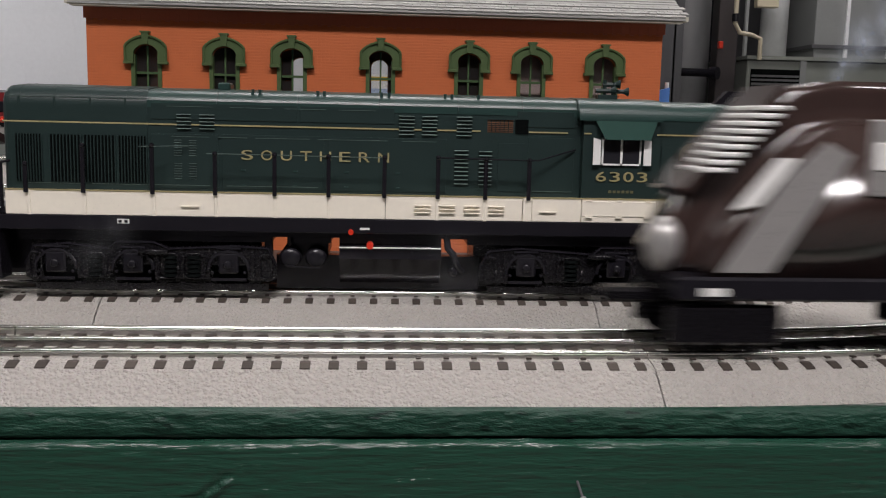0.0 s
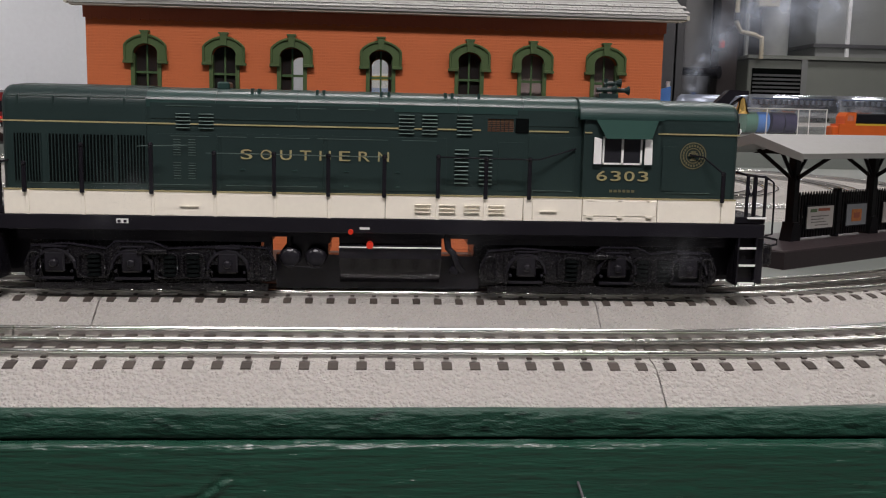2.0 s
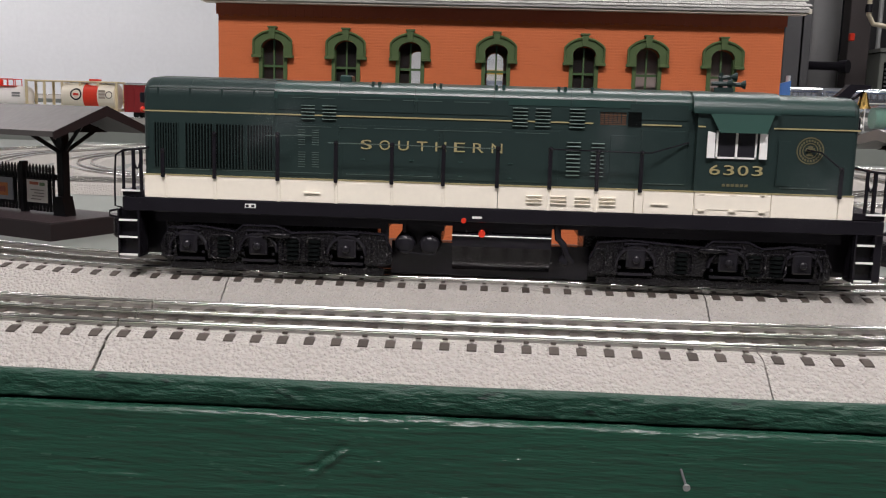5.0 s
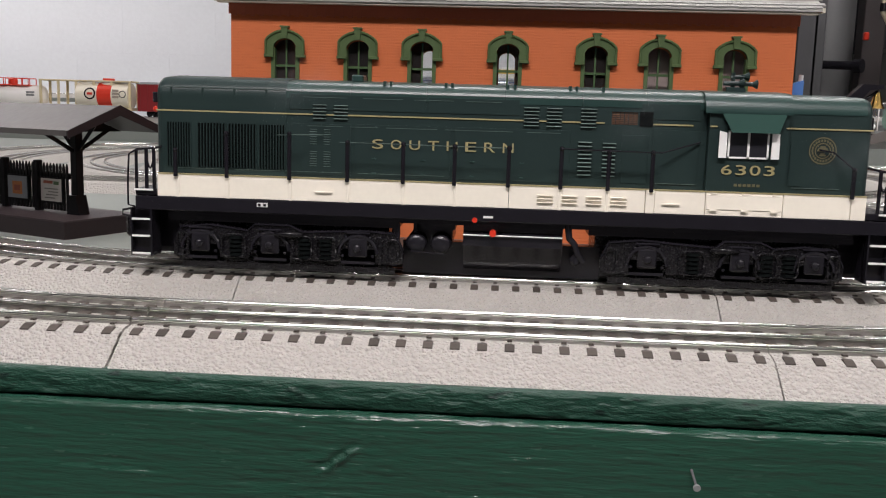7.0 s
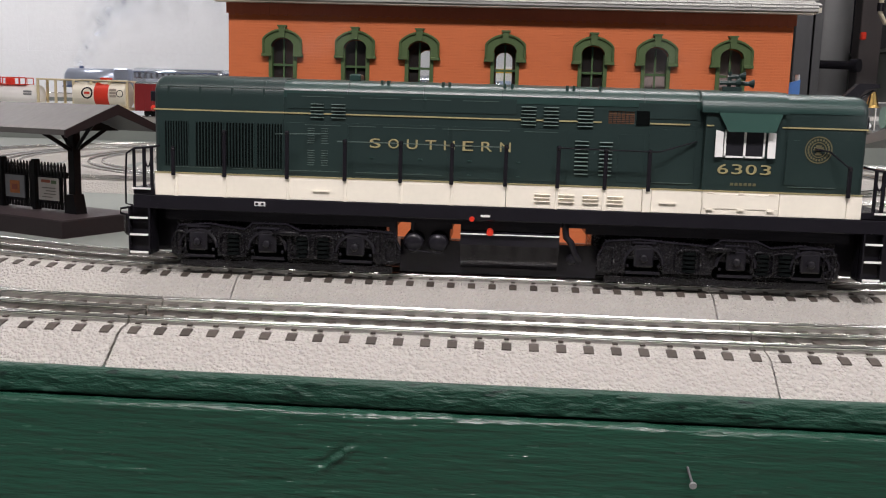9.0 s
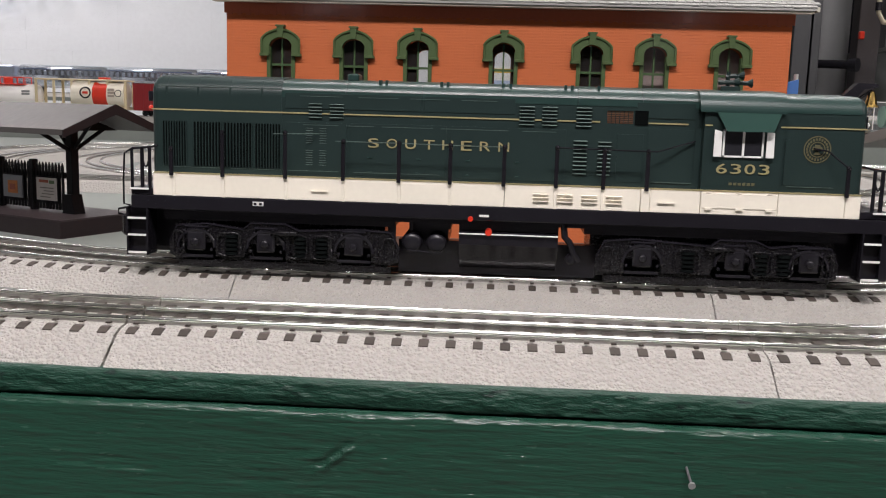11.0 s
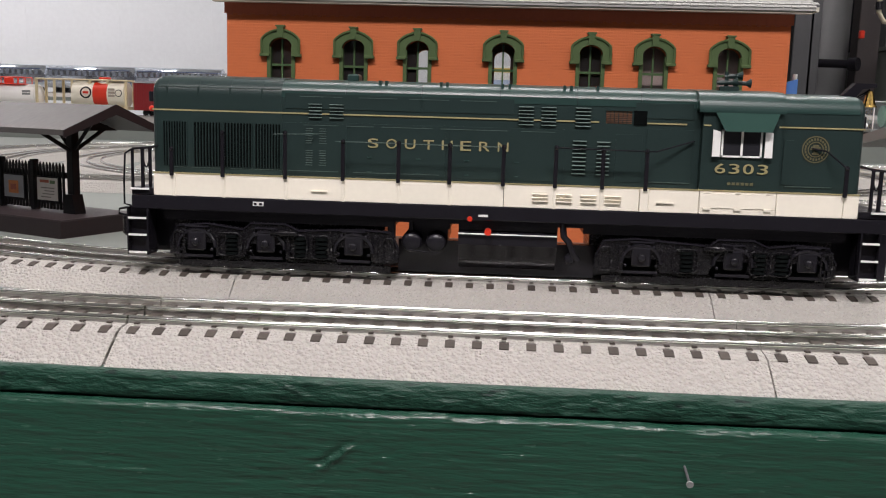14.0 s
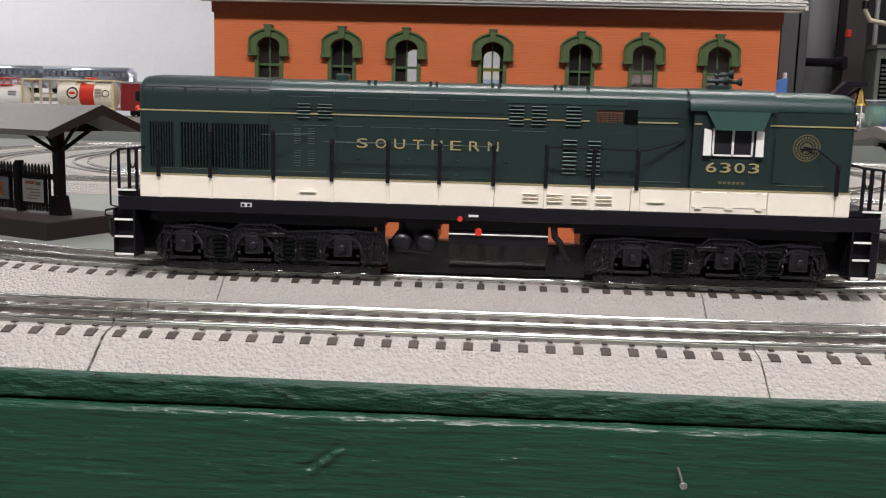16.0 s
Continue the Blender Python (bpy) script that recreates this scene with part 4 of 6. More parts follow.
    for x in (0.1255, 0.1405, 0.1550):
        part("hatch_hinge", box(B(), x - 0.0017, x + 0.0017, YF - 0.0011, YF, 0.0549, 0.0559), CREAM, t, **W)
        part("hatch_rivet", box(B(), x - 0.0012, x + 0.0012, YF - 0.0009, YF, 0.0632, 0.0638), CREAM, t, **W)
    for x in (-0.068, 0.105):
        part("sill_step", box(B(), x - 0.0042, x + 0.0042, YF - 0.0010, YF, 0.0572, 0.0578), CREAM, t, **W)
    # black underframe and walkway
    uf = B()
    box(uf, -0.1655, 0.2145, YF - 0.0004, 2 * CY - YF + 0.0004, 0.0454, 0.0525, 0.0004)
    part("floor_plate", box(B(), -0.1495, 0.1955, YF + 0.0036, 2 * CY - YF - 0.0036, 0.0428, 0.0453), BLACK, t, **W)
    for u0, u1 in ((-0.150, -0.0300), (-0.0190, -0.0012), (0.0030, 0.0532), (0.0660, 0.196)):
        part("floor_beam", box(B(), u0, u1, YF + 0.004, 2 * CY - YF - 0.004, 0.0400, 0.0427), BLACK, t, **W)
    part("underframe", uf, BLACK, t, "black underframe", **W)
    part("walkway", box(B(), -0.1535, 0.1985, YF + 0.0072, 2 * CY - YF - 0.0005, 0.0527, 0.0636), BLACK, t, **W)
    for x0, x1 in ((-0.1655, -0.1543), (0.1993, 0.2145)):
        part("end_platform", box(B(), x0, x1, YF, 2 * CY - YF, 0.0527, 0.0562, 0.0004), BLACK, t, **W)
    part("plate", box(B(), -0.1021, -0.0966, YF - 0.0009, YF - 0.0003, 0.0488, 0.0510), WHITE, t, "small white data plate", **W)
    for x in (-0.1008, -0.0980):
        part("plate_mark", box(B(), x - 0.0007, x + 0.0007, YF - 0.0013, YF - 0.0009, 0.0493, 0.0505), BLACK, t, **W)
    part("plate", box(B(), 0.0130, 0.0178, YF - 0.0008, YF - 0.0003, 0.0473, 0.0484), WHITE, t, **W)
    for x, z, r in ((0.0087, 0.0462, 0.0013), (0.0180, 0.0397, 0.0017)):
        part("fuel_cap", rod(B(), (x, YF - 0.0022, z), (x, YF + 0.006, z), r, 14), RED, t, "round red fuel cap", **W)
    # handrails
    posts = [(-0.1439, 0.0765), (-0.1175, 0.0855), (-0.0854, 0.0862), (-0.0560, 0.0828), (-0.0279, 0.0828), (-0.0022, 0.0825), (0.0246, 0.0825), (0.0505, 0.0830), (0.0737, 0.0825), (0.0950, 0.0825), (0.1914, 0.0772)]
    for x, z in posts:
        pb = B()
        box(pb, x - 0.0010, x + 0.0010, YF - 0.0018, YF - 0.0004, 0.0630, z, 0.0003)
        ball(pb, (x, YF - 0.0012, z), 0.0013, seg=8)
        part("stanchion", pb, BLACK, t, "black handrail stanchion", **W)
    hr = B()
    wire(hr, [(-0.0915, YF - 0.0012, 0.0855), (-0.0835, YF - 0.0012, 0.0858), (-0.0700, YH - 0.001, 0.0860)], 0.00022)
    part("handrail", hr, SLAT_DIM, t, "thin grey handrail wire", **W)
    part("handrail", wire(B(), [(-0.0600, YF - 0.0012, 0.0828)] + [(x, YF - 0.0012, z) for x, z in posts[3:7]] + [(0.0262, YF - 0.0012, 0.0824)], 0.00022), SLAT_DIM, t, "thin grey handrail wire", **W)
    part("handrail", wire(B(), [(0.0505, YF - 0.0012, 0.083), (0.0950, YF - 0.0012, 0.0825), (0.1000, YF + 0.002, 0.0825), (0.119, YH - 0.001, 0.0880)], 0.0004), BLACK, t, **W)
    part("handrail", wire(B(), [(0.1765, YH - 0.0012, 0.0862), (0.1835, YH - 0.002, 0.0850), (0.1914, YF - 0.0012, 0.0772)], 0.00045), BLACK, t, **W)
    # end railings
    for s, x0 in ((-1, -0.1655), (1, 0.2145)):
        for y in (YF + 0.002, YF + 0.016, CY + 0.016, 2 * CY - YF - 0.002):
            pb = B()
            box(pb, x0 - 0.0007, x0 + 0.0007, y - 0.0007, y + 0.0007, 0.0560, 0.0760, 0.0003)
            part("end_post", pb, BLACK, t, **W)
        xi = x0 - s * 0.0085
        for x in (xi, x0 - s * 0.0045):
            part("end_post", box(B(), x - 0.0008, x + 0.0008, YF + 0.0032, YF + 0.0046, 0.0560, 0.0765, 0.0003), BLACK, t, **W)
        part("end_rail", wire(B(), [(x0, YF + 0.002, 0.0760), (xi, YF + 0.004, 0.0765), (xi + s * -0.004, YF + 0.010, 0.078)], 0.0006), BLACK, t, **W)
        part("end_rail", wire(B(), [(x0, YF + 0.002, 0.0758), (x0, 2 * CY - YF - 0.002, 0.0758)], 0.0006), BLACK, t, **W)
        part("grab_iron", wire(B(), [(x0, YF + 0.001, 0.0757), (x0 + s * 0.0026, YF - 0.001, 0.0735), (x0 + s * 0.0034, YF - 0.001, 0.0600), (x0 + s * 0.0034, YF - 0.001, 0.0478), (x0, YF - 0.001, 0.0470)], 0.0005), BLACK, t, **W)
        ch = [(x0 - s * (0.0045 + 0.004 * k / 6), YF + 0.004, 0.072 - 0.0055 * math.sin(math.pi * k / 6)) for k in range(7)]
        part("chain", wire(B(), ch, 0.0005), BLACK, t, "black safety chain", **W)
        # steps
        xa, xb = (-0.1680, -0.1568) if s < 0 else (0.2012, 0.2112)
        sp = part("step_box", box(B(), xa, xb, YF + 0.003, YF + 0.012, 0.0215, 0.0462), BLACK, t, "black step well", **W)
        for xx in (xa, xb - 0.0008):
            part("step_side", box(B(), xx, xx + 0.0008, YF - 0.0008, YF + 0.004, 0.0215, 0.0462), BLACK, sp, world=True)
        for z in (0.0229, 0.0320, 0.0407):
            part("tread", box(B(), xa + 0.0009, xb - 0.0009, YF - 0.0008, YF + 0.003, z - 0.0006, z), BLACK, sp, world=True)
            part("tread_edge", box(B(), xa + 0.0009, xb - 0.0009, YF - 0.0014, YF - 0.0008, z - 0.0006, z + 0.0004), WHITE, sp, "white step edge", world=True)
        part("top_step_edge", box(B(), x0 - (0.0 if s < 0 else 0.0095), x0 + (0.0095 if s < 0 else 0.0), YF - 0.0014, YF - 0.0005, 0.0553, 0.0562), WHITE, t, "white step edge", **W)
        pl = B()
        box(pl, x0 - 0.002, x0 + 0.002, YF + 0.004, 2 * CY - YF - 0.004, 0.0215, 0.0462, 0.0005)
        part("pilot", pl, BLACK, t, "black pilot plate", **W)
        dg = (-0.1633, -0.1492) if s < 0 else (0.1942, 0.2123)
        part("draft_gear", box(B(), *dg, CY - 0.013, CY + 0.013, 0.0210, 0.0461), BLACK, t, **W)
        cp = B()
        box(cp, min(x0, x0 + s * 0.012), max(x0, x0 + s * 0.012), CY - 0.003, CY + 0.003, 0.030, 0.036, 0.0006)
        box(cp, min(x0 + s * 0.009, x0 + s * 0.017), max(x0 + s * 0.009, x0 + s * 0.017), CY - 0.006, CY + 0.006, 0.027, 0.039, 0.0015)
        part("coupler", cp, BLACK_DULL, t, "black knuckle coupler", **W)
        part("hose", wire(B(), [(x0 + s * 0.001, YF + 0.005, 0.046), (x0 + s * 0.008, YF + 0.003, 0.0445), (x0 + s * 0.009, YF + 0.005, 0.042), (x0 + s * 0.002, YF + 0.006, 0.0405)], 0.0006), BLACK, t, **W)
    # end markers and number boxes on the radiator end
    part("marker_lamp", box(B(), -0.1602, -0.1574, YH + 0.004, YH + 0.008, 0.1000, 0.1052, 0.0004), BLACK, t, **W)
    part("marker_lamp", ball(B(), (-0.1592, YH + 0.006, 0.0965), 0.0016, seg=10), RED, t, "small red marker lamp", **W)
    part("marker_lamp", box(B(), 0.2019, 0.2034, YH + 0.004, YH + 0.008, 0.0965, 0.1025, 0.0004), BLACK, t, **W)
    part("marker_lens", ball(B(), (0.2036, YH + 0.006, 0.0982), 0.0014, seg=10), WHITE, t, **W)
    # horn cluster on the cab roof
    hn = B()
    box(hn, 0.1325, 0.1425, CY - 0.012, CY - 0.006, 0.1128, 0.1158, 0.0004)
    for p, q in (((0.1312, CY - 0.011, 0.1176), (0.1390, CY - 0.011, 0.1178)), ((0.138, CY - 0.007, 0.1178), (0.1468, CY - 0.007, 0.1176)), ((0.1352, CY - 0.009, 0.1206), (0.1418, CY - 0.009, 0.1212))):
        rod(hn, p, q, 0.0011, 8)
        rod(hn, q, (q[0] + 0.0024, q[1], q[2]), 0.0011, 10, 0.0024)
    rod(hn, (0.1365, CY - 0.009, 0.1150), (0.1365, CY - 0.009, 0.1232), 0.0011, 8)
    rod(hn, (0.141, CY - 0.009, 0.1150), (0.141, CY - 0.009, 0.1222), 0.0011, 8)
    part("air_horn", hn, GREEN, t, "dark green air horn cluster", **W)
    # bell under a black bracket at the nose
    bl = B()
    rod(bl, (0.2098, CY - 0.005, 0.1085), (0.2098, CY - 0.005, 0.1155), 0.0032, 16, 0.0013)
    rod(bl, (0.2098, CY - 0.005, 0.1073), (0.2098, CY - 0.005, 0.1085), 0.0040, 16, 0.0032)
    part("bell", bl, BRASS, t, "shiny brass bell", **W)
    bk = B()
    prism(bk, [(0.1945, 0.1122), (0.2015, 0.1192), (0.2118, 0.1190), (0.2118, 0.1172), (0.2050, 0.1162), (0.2015, 0.1118)], "y", CY - 0.008, CY - 0.002)
    part("bell_bracket", bk, BLACK, t, **W)
    part("bell_arm", rod(B(), (0.2016, CY - 0.005, 0.1100), (0.2098, CY - 0.005, 0.1158), 0.0008, 8), BLACK, t, **W)
    # fuel tank, air reservoirs and pipes between the trucks
    ft = B()
    prism(ft, [(0.1385, 0.0400), (0.1365, 0.0385), (0.1365, 0.0325), (0.1495, 0.0186), (0.1825, 0.0186), (0.1955, 0.0325), (0.1955, 0.0400)], "x", 0.0030, 0.0532)
    part("fuel_tank", ft, BLACK, t, "black fuel tank", **W)
    part("pipe", rod(B(), (0.0030, 0.1352, 0.0382), (0.0530, 0.1352, 0.0382), 0.00036, 8), WHITE, t, "pale pipe along the tank", **W)
    for x in (-0.0212, -0.0086):
        ab = B()
        rod(ab, (x, 0.1405, 0.0322), (x, 0.190, 0.0322), 0.0054, 18)
        ball(ab, (x, 0.1405, 0.0322), 0.0054, (1, 0.6, 1), 16)
        part("air_reservoir", ab, BLACK, t, "black air reservoir", smooth=True, **W)
    part("pipe", wire(B(), [(-0.0235, 0.1380, 0.0285), (-0.0145, 0.1370, 0.0278), (-0.0060, 0.1380, 0.0272)], 0.0004), BLACK, t, **W)
    part("equipment_box", box(B(), -0.0215, -0.0030, 0.148, 0.158, 0.0292, 0.0453), BLACK, t, **W)
    for x0, x1, z0 in ((-0.0336, -0.0296, 0.0300), (-0.0226, -0.0205, 0.0380)):
        part("hanger_bracket", box(B(), x0, x1, 0.1385, 0.1420, z0, 0.0453, 0.0004), BLACK, t, **W)
    part("crossmember", box(B(), -0.0290, 0.0735, 0.150, 0.156, 0.0152, 0.0322), BLACK, t, **W)
    part("pipe", wire(B(), [(0.0555, 0.137, 0.046), (0.0565, 0.137, 0.038), (0.0590, 0.137, 0.0355), (0.0610, 0.137, 0.0300), (0.064, 0.139, 0.0260)], 0.0017, 8), BLACK, t, **W)
    part("valve", ball(B(), (0.0600, 0.139, 0.0265), 0.0030, seg=12), BLACK, t, **W)
    # trucks
    for axles, xa, xb in (((-0.1325, -0.0962, -0.0506), -0.1470, -0.0275), ((0.0955, 0.1412, 0.1775), 0.0725, 0.1920)):
        tr = thing("truck", (0, 0, 0), "", "")
        for k in list(tr.keys()):
            del tr[k]
        tr.parent = t
        mid = (xa + xb) / 2
        for y0, y1 in ((YF + 0.0035, YF + 0.0065), (2 * CY - YF - 0.0065, 2 * CY - YF - 0.0035)):
            sf = B()
            pts = [(xa, 0.0290), (xa + 0.004, 0.0375), (xa + 0.020, 0.0390), (axles[1] - 0.012, 0.0365), (axles[1] - 0.008, 0.0400), (axles[1] + 0.010, 0.0400), (axles[1] + 0.017, 0.0368), (xb - 0.020, 0.0385), (xb - 0.004, 0.0375), (xb, 0.0290),
                   (xb, 0.0220), (xb - 0.004, 0.0205), (axles[2] + 0.009, 0.0215), (axles[2] + 0.009, 0.0285), (axles[2] - 0.009, 0.0285), (axles[2] - 0.009, 0.0215), (axles[1] + 0.016, 0.0215), (axles[1] + 0.009, 0.0285), (axles[1] - 0.009, 0.0285), (axles[1] - 0.012, 0.0215),
                   (axles[0] + 0.010, 0.0215), (axles[0] + 0.009, 0.0285), (axles[0] - 0.009, 0.0285), (axles[0] - 0.009, 0.0215), (xa + 0.003, 0.0205), (xa, 0.0225)]
            if y0 > CY:
                pts = [(min(max(x, xa + 0.010), xb - 0.012), z) for x, z in pts]
            prism(sf, pts, "y", y0, y1)
            part("side_frame", sf, BLACK_DULL, tr, "black cast truck side frame", world=True)
            if y0 > CY:
                continue
            rim = B()
            wire(rim, [(p[0], y0 - 0.0003, p[1] - 0.0006) for p in pts[:10]], 0.00055, 6)
            part("frame_flange", rim, BLACK, tr, world=True)
            for ax in axles:
                jb = B()
                box(jb, ax - 0.0048, ax + 0.0048, y0 - 0.0022, y0 + 0.001, 0.0245, 0.0345, 0.0008)
                rod(jb, (ax, y0 - 0.0034, 0.0293), (ax, y0 - 0.002, 0.0293), 0.0026, 12)
                part("journal_box", jb, BLACK, tr, "black axle box", world=True)
                ar = B()
                wire(ar, [(ax + 0.0098 * math.cos(math.pi * k / 8), y0 - 0.0010, 0.0262 + 0.0092 * math.sin(math.pi * k / 8)) for k in range(9)], 0.0009, 6)
                part("pedestal_arch", ar, BLACK, tr, world=True)
                part("journal_cap", ball(B(), (ax, y0 - 0.0036, 0.0293), 0.0022, (1, 0.6, 1), 12), BLACK, tr, "glossy axle cap", world=True, smooth=True)
                for bx, bz in ((-0.0062, 0.0345), (0.0062, 0.0345), (-0.0078, 0.0250), (0.0078, 0.0250)):
                    part("bolt", ball(B(), (ax + bx, y0 - 0.0008, bz), 0.0009, seg=8), BLACK, tr, world=True, smooth=True)
                part("journal_spring", box(B(), ax - 0.0062, ax + 0.0062, y0 - 0.0016, y0, 0.0362, 0.0374, 0.0004), BLACK, tr, world=True)
                part("pedestal_tie", box(B(), ax - 0.0085, ax + 0.0085, y0 - 0.0006, y0 + 0.001, 0.0208, 0.0222), BLACK, tr, world=True)
            for ax in ((axles[0] + axles[1]) / 2, (axles[1] + axles[2]) / 2 - 0.005, (axles[1] + axles[2]) / 2 + 0.006):
                sp = B()
                for k in range(5):
                    bmesh.ops.create_cone(sp, cap_ends=True, segments=12, radius1=0.0036, radius2=0.0030, depth=0.0013, matrix=Matrix.Translation((ax, y0 + 0.0004, 0.0236 + 0.0022 * k)))
                part("coil_spring", sp, SLOT, tr, "black coil spring", world=True)
            for ax, w in ((axles[0] - 0.0008 + (axles[1] - axles[0]) / 2, 0.0062), (axles[1] + (axles[2] - axles[1]) * 0.36, 0.0052), (axles[1] + (axles[2] - axles[1]) * 0.64, 0.0052), (xa + 0.0052, 0.0028), (xb - 0.0052, 0.0028)):
                loop = [(ax + w * math.copysign(abs(math.cos(q)) ** 0.45, math.cos(q)), y0 - 0.0016, 0.0282 + 0.0060 * math.copysign(abs(math.sin(q)) ** 0.45, math.sin(q))) for q in [2 * math.pi * k / 20 for k in range(21)]]
                part("frame_opening_rim", wire(B(), loop, 0.0005, 6), BLACK_DULL, tr, "raised black rim", world=True, smooth=True)
            bh = B()
            rod(bh, (mid - 0.006, y0 - 0.0022, 0.0350), (mid + 0.008, y0 - 0.0022, 0.0350), 0.0016, 10)
            part("brake_cylinder", bh, BLACK_DULL, tr, world=True, smooth=True)
            part("brake_rod", box(B(), xa + 0.004, xb - 0.004, y0 + 0.0010, y0 + 0.0024, 0.0158, 0.0196, 0.0004), BLACK_DULL, tr, "black brake rigging rod", world=True)
            for bx in (axles[0] - 0.010, axles[1] + 0.0115, axles[2] + 0.0115):
                part("brake_hanger", box(B(), bx - 0.0012, bx + 0.0012, y0 - 0.0015, y0 + 0.001, 0.0210, 0.0350, 0.0004), BLACK_DULL, tr, world=True)
        for ax in axles:
            ws = B()
            for y in (CY - GAUGE, CY + GAUGE):
                rod(ws, (ax, y - 0.0015, RT + 0.0098), (ax, y + 0.0012, RT + 0.0098), 0.0098, 28)
            rod(ws, (ax, CY - 0.024, RT + 0.0098), (ax, CY + 0.024, RT + 0.0098), 0.0015, 10)
            part("wheelset", ws, SLOT, tr, "black steel wheelset", world=True)
        part("bolster", box(B(), xa - 0.002, xb + (0.002 if xa > 0 else -0.009), CY - 0.0155, CY + 0.0155, 0.0170, 0.0462), BLACK_DULL, tr, world=True)
    part("window_shade", box(B(), 0.1270, 0.1275, YH, YH + 0.001, 0.08, 0.081), GREEN, t, **W)
    return t


locomotive()
# ------------------------------------------------------------------ station platforms


def station_platform(at, rz, side, roof_mat, label, first, end, lift=0.0, ov=0.046, second=0.122, panels=((0.008, 0.041), (0.047, 0.080), (0.086, 0.116), (0.128, 0.161), (0.167, 0.200)), fence_posts=(0.044, 0.083, 0.164)):
    """A covered platform, its long side along local x and its front edge along y = 0; side -1: it runs towards negative x."""
    t = thing("station_platform", at, label, "station platform", "covered platforms", rz=rz)
    Ln, Wd, H = 0.30, 0.074, 0.0130
    s = side

    def X(a, b):
        return (min(s * a, s * b), max(s * a, s * b))

    bm = B()
    prism(bm, [(0, 0), (s * Ln, 0), (s * Ln, Wd), (0, Wd)], "z", 0.0, H)
    bmesh.ops.bevel(bm, geom=[e for e in bm.edges if all(v.co.z > H - 1e-6 for v in e.verts)], offset=0.0008, segments=1, affect="EDGES")
    part("base", bm, BROWN, t, "dark brown platform base")
    part("deck", box(B(), *X(0.001, Ln - 0.001), 0.001, Wd - 0.001, H - 0.0006, H + 0.0003), PLAT_TOP, t, "dull brown platform deck")
    yc = Wd / 2
    ev, pk = 0.0775 + lift, 0.0955 - lift * 0.2
    for a in (first, first + second, 0.284):
        pb = B()
        x = s * a
        box(pb, x - 0.0034, x + 0.0034, yc - 0.0034, yc + 0.0034, H, ev + 0.010, 0.0005)
        prism(pb, [(x - 0.0068, H + 0.0003), (x + 0.0068, H + 0.0003), (x + 0.0034, H + 0.015), (x - 0.0034, H + 0.015)], "y", yc - 0.005, yc + 0.005)
        part("post", pb, BLACK_FENCE, t, "black roof post")
        for d in (-1, 1):
            part("brace", rod(B(), (x, yc, 0.0600), (x, yc + d * 0.034, ev + 0.0015), 0.0017, 6), BLACK_FENCE, t)
            part("brace", rod(B(), (x, yc, 0.0600), (x + d * 0.024, yc, ev + 0.008), 0.0015, 6), BLACK_FENCE, t)
        gb = B()
        prism(gb, [(yc - ov + 0.003, ev - 0.0015), (yc, pk - 0.004), (yc + ov - 0.003, ev - 0.0015), (yc + ov - 0.003, ev - 0.0002), (yc + ov * 0.5, (ev + pk) / 2 - 0.0045), (yc - ov * 0.5, (ev + pk) / 2 - 0.0045)][:3], "x", x - 0.0015, x + 0.0015)
        part("truss", gb, BLACK_FENCE, t, "black roof truss")
    rb = B()
    prism(rb, [(yc - ov, ev - 0.0012), (yc, pk - 0.0014), (yc + ov, ev - 0.0012), (yc + ov, ev + 0.0010), (yc, pk + 0.0010), (yc - ov, ev + 0.0010)], "x", *X(end, Ln + 0.006))
    roof = part("roof", rb, roof_mat, t, "ribbed plastic gable roof")
    part("fascia", box(B(), *X(end - 0.0004, Ln + 0.0064), yc - ov - 0.0011, yc - ov, ev - 0.0026, ev + 0.0013), roof_mat, roof)
    for a in (end - 0.001, Ln + 0.0064):
        eb = B()
        prism(eb, [(yc - ov - 0.001, ev - 0.0042), (yc, pk - 0.0062), (yc + ov + 0.001, ev - 0.0042), (yc + ov + 0.001, ev + 0.0012), (yc, pk + 0.0014), (yc - ov - 0.001, ev + 0.0012)], "x", s * a - 0.0006, s * a + 0.0006)
        part("barge_board", eb, BROWN if roof_mat is ROOF_GREY else ROOF_PALE, roof)
    # picket fence panels with posters
    for a0, a1 in [(first + p, first + q) for p, q in panels]:
        f = part("fence_panel", box(B(), *X(a0, a1), yc - 0.0008, yc + 0.0008, 0.0396, 0.0440), BLACK_FENCE, t, "black picket fence panel")
        part("fence_rail", box(B(), *X(a0, a1), yc - 0.0008, yc + 0.0008, 0.0190, 0.0208), BLACK_FENCE, f)
        n = round((a1 - a0) / 0.0037)
        for i in range(n):
            a = a0 + (a1 - a0) * (i + 0.5) / n
            pk2 = B()
            prism(pk2, [(s * a - 0.0011, 0.0150), (s * a + 0.0011, 0.0150), (s * a + 0.0011, 0.0484), (s * a, 0.0512), (s * a - 0.0011, 0.0484)], "y", yc - 0.0016, yc - 0.0006)
            part("picket", pk2, BLACK_FENCE, f)
        wide = a1 - a0
        p0, p1 = a0 + 0.20 * wide, a1 - 0.12 * wide
        part("poster_frame", box(B(), *X(p0 - 0.0012, p1 + 0.0012), yc - 0.0026, yc - 0.0017, 0.0206, 0.0402), BLACK_FENCE, f)
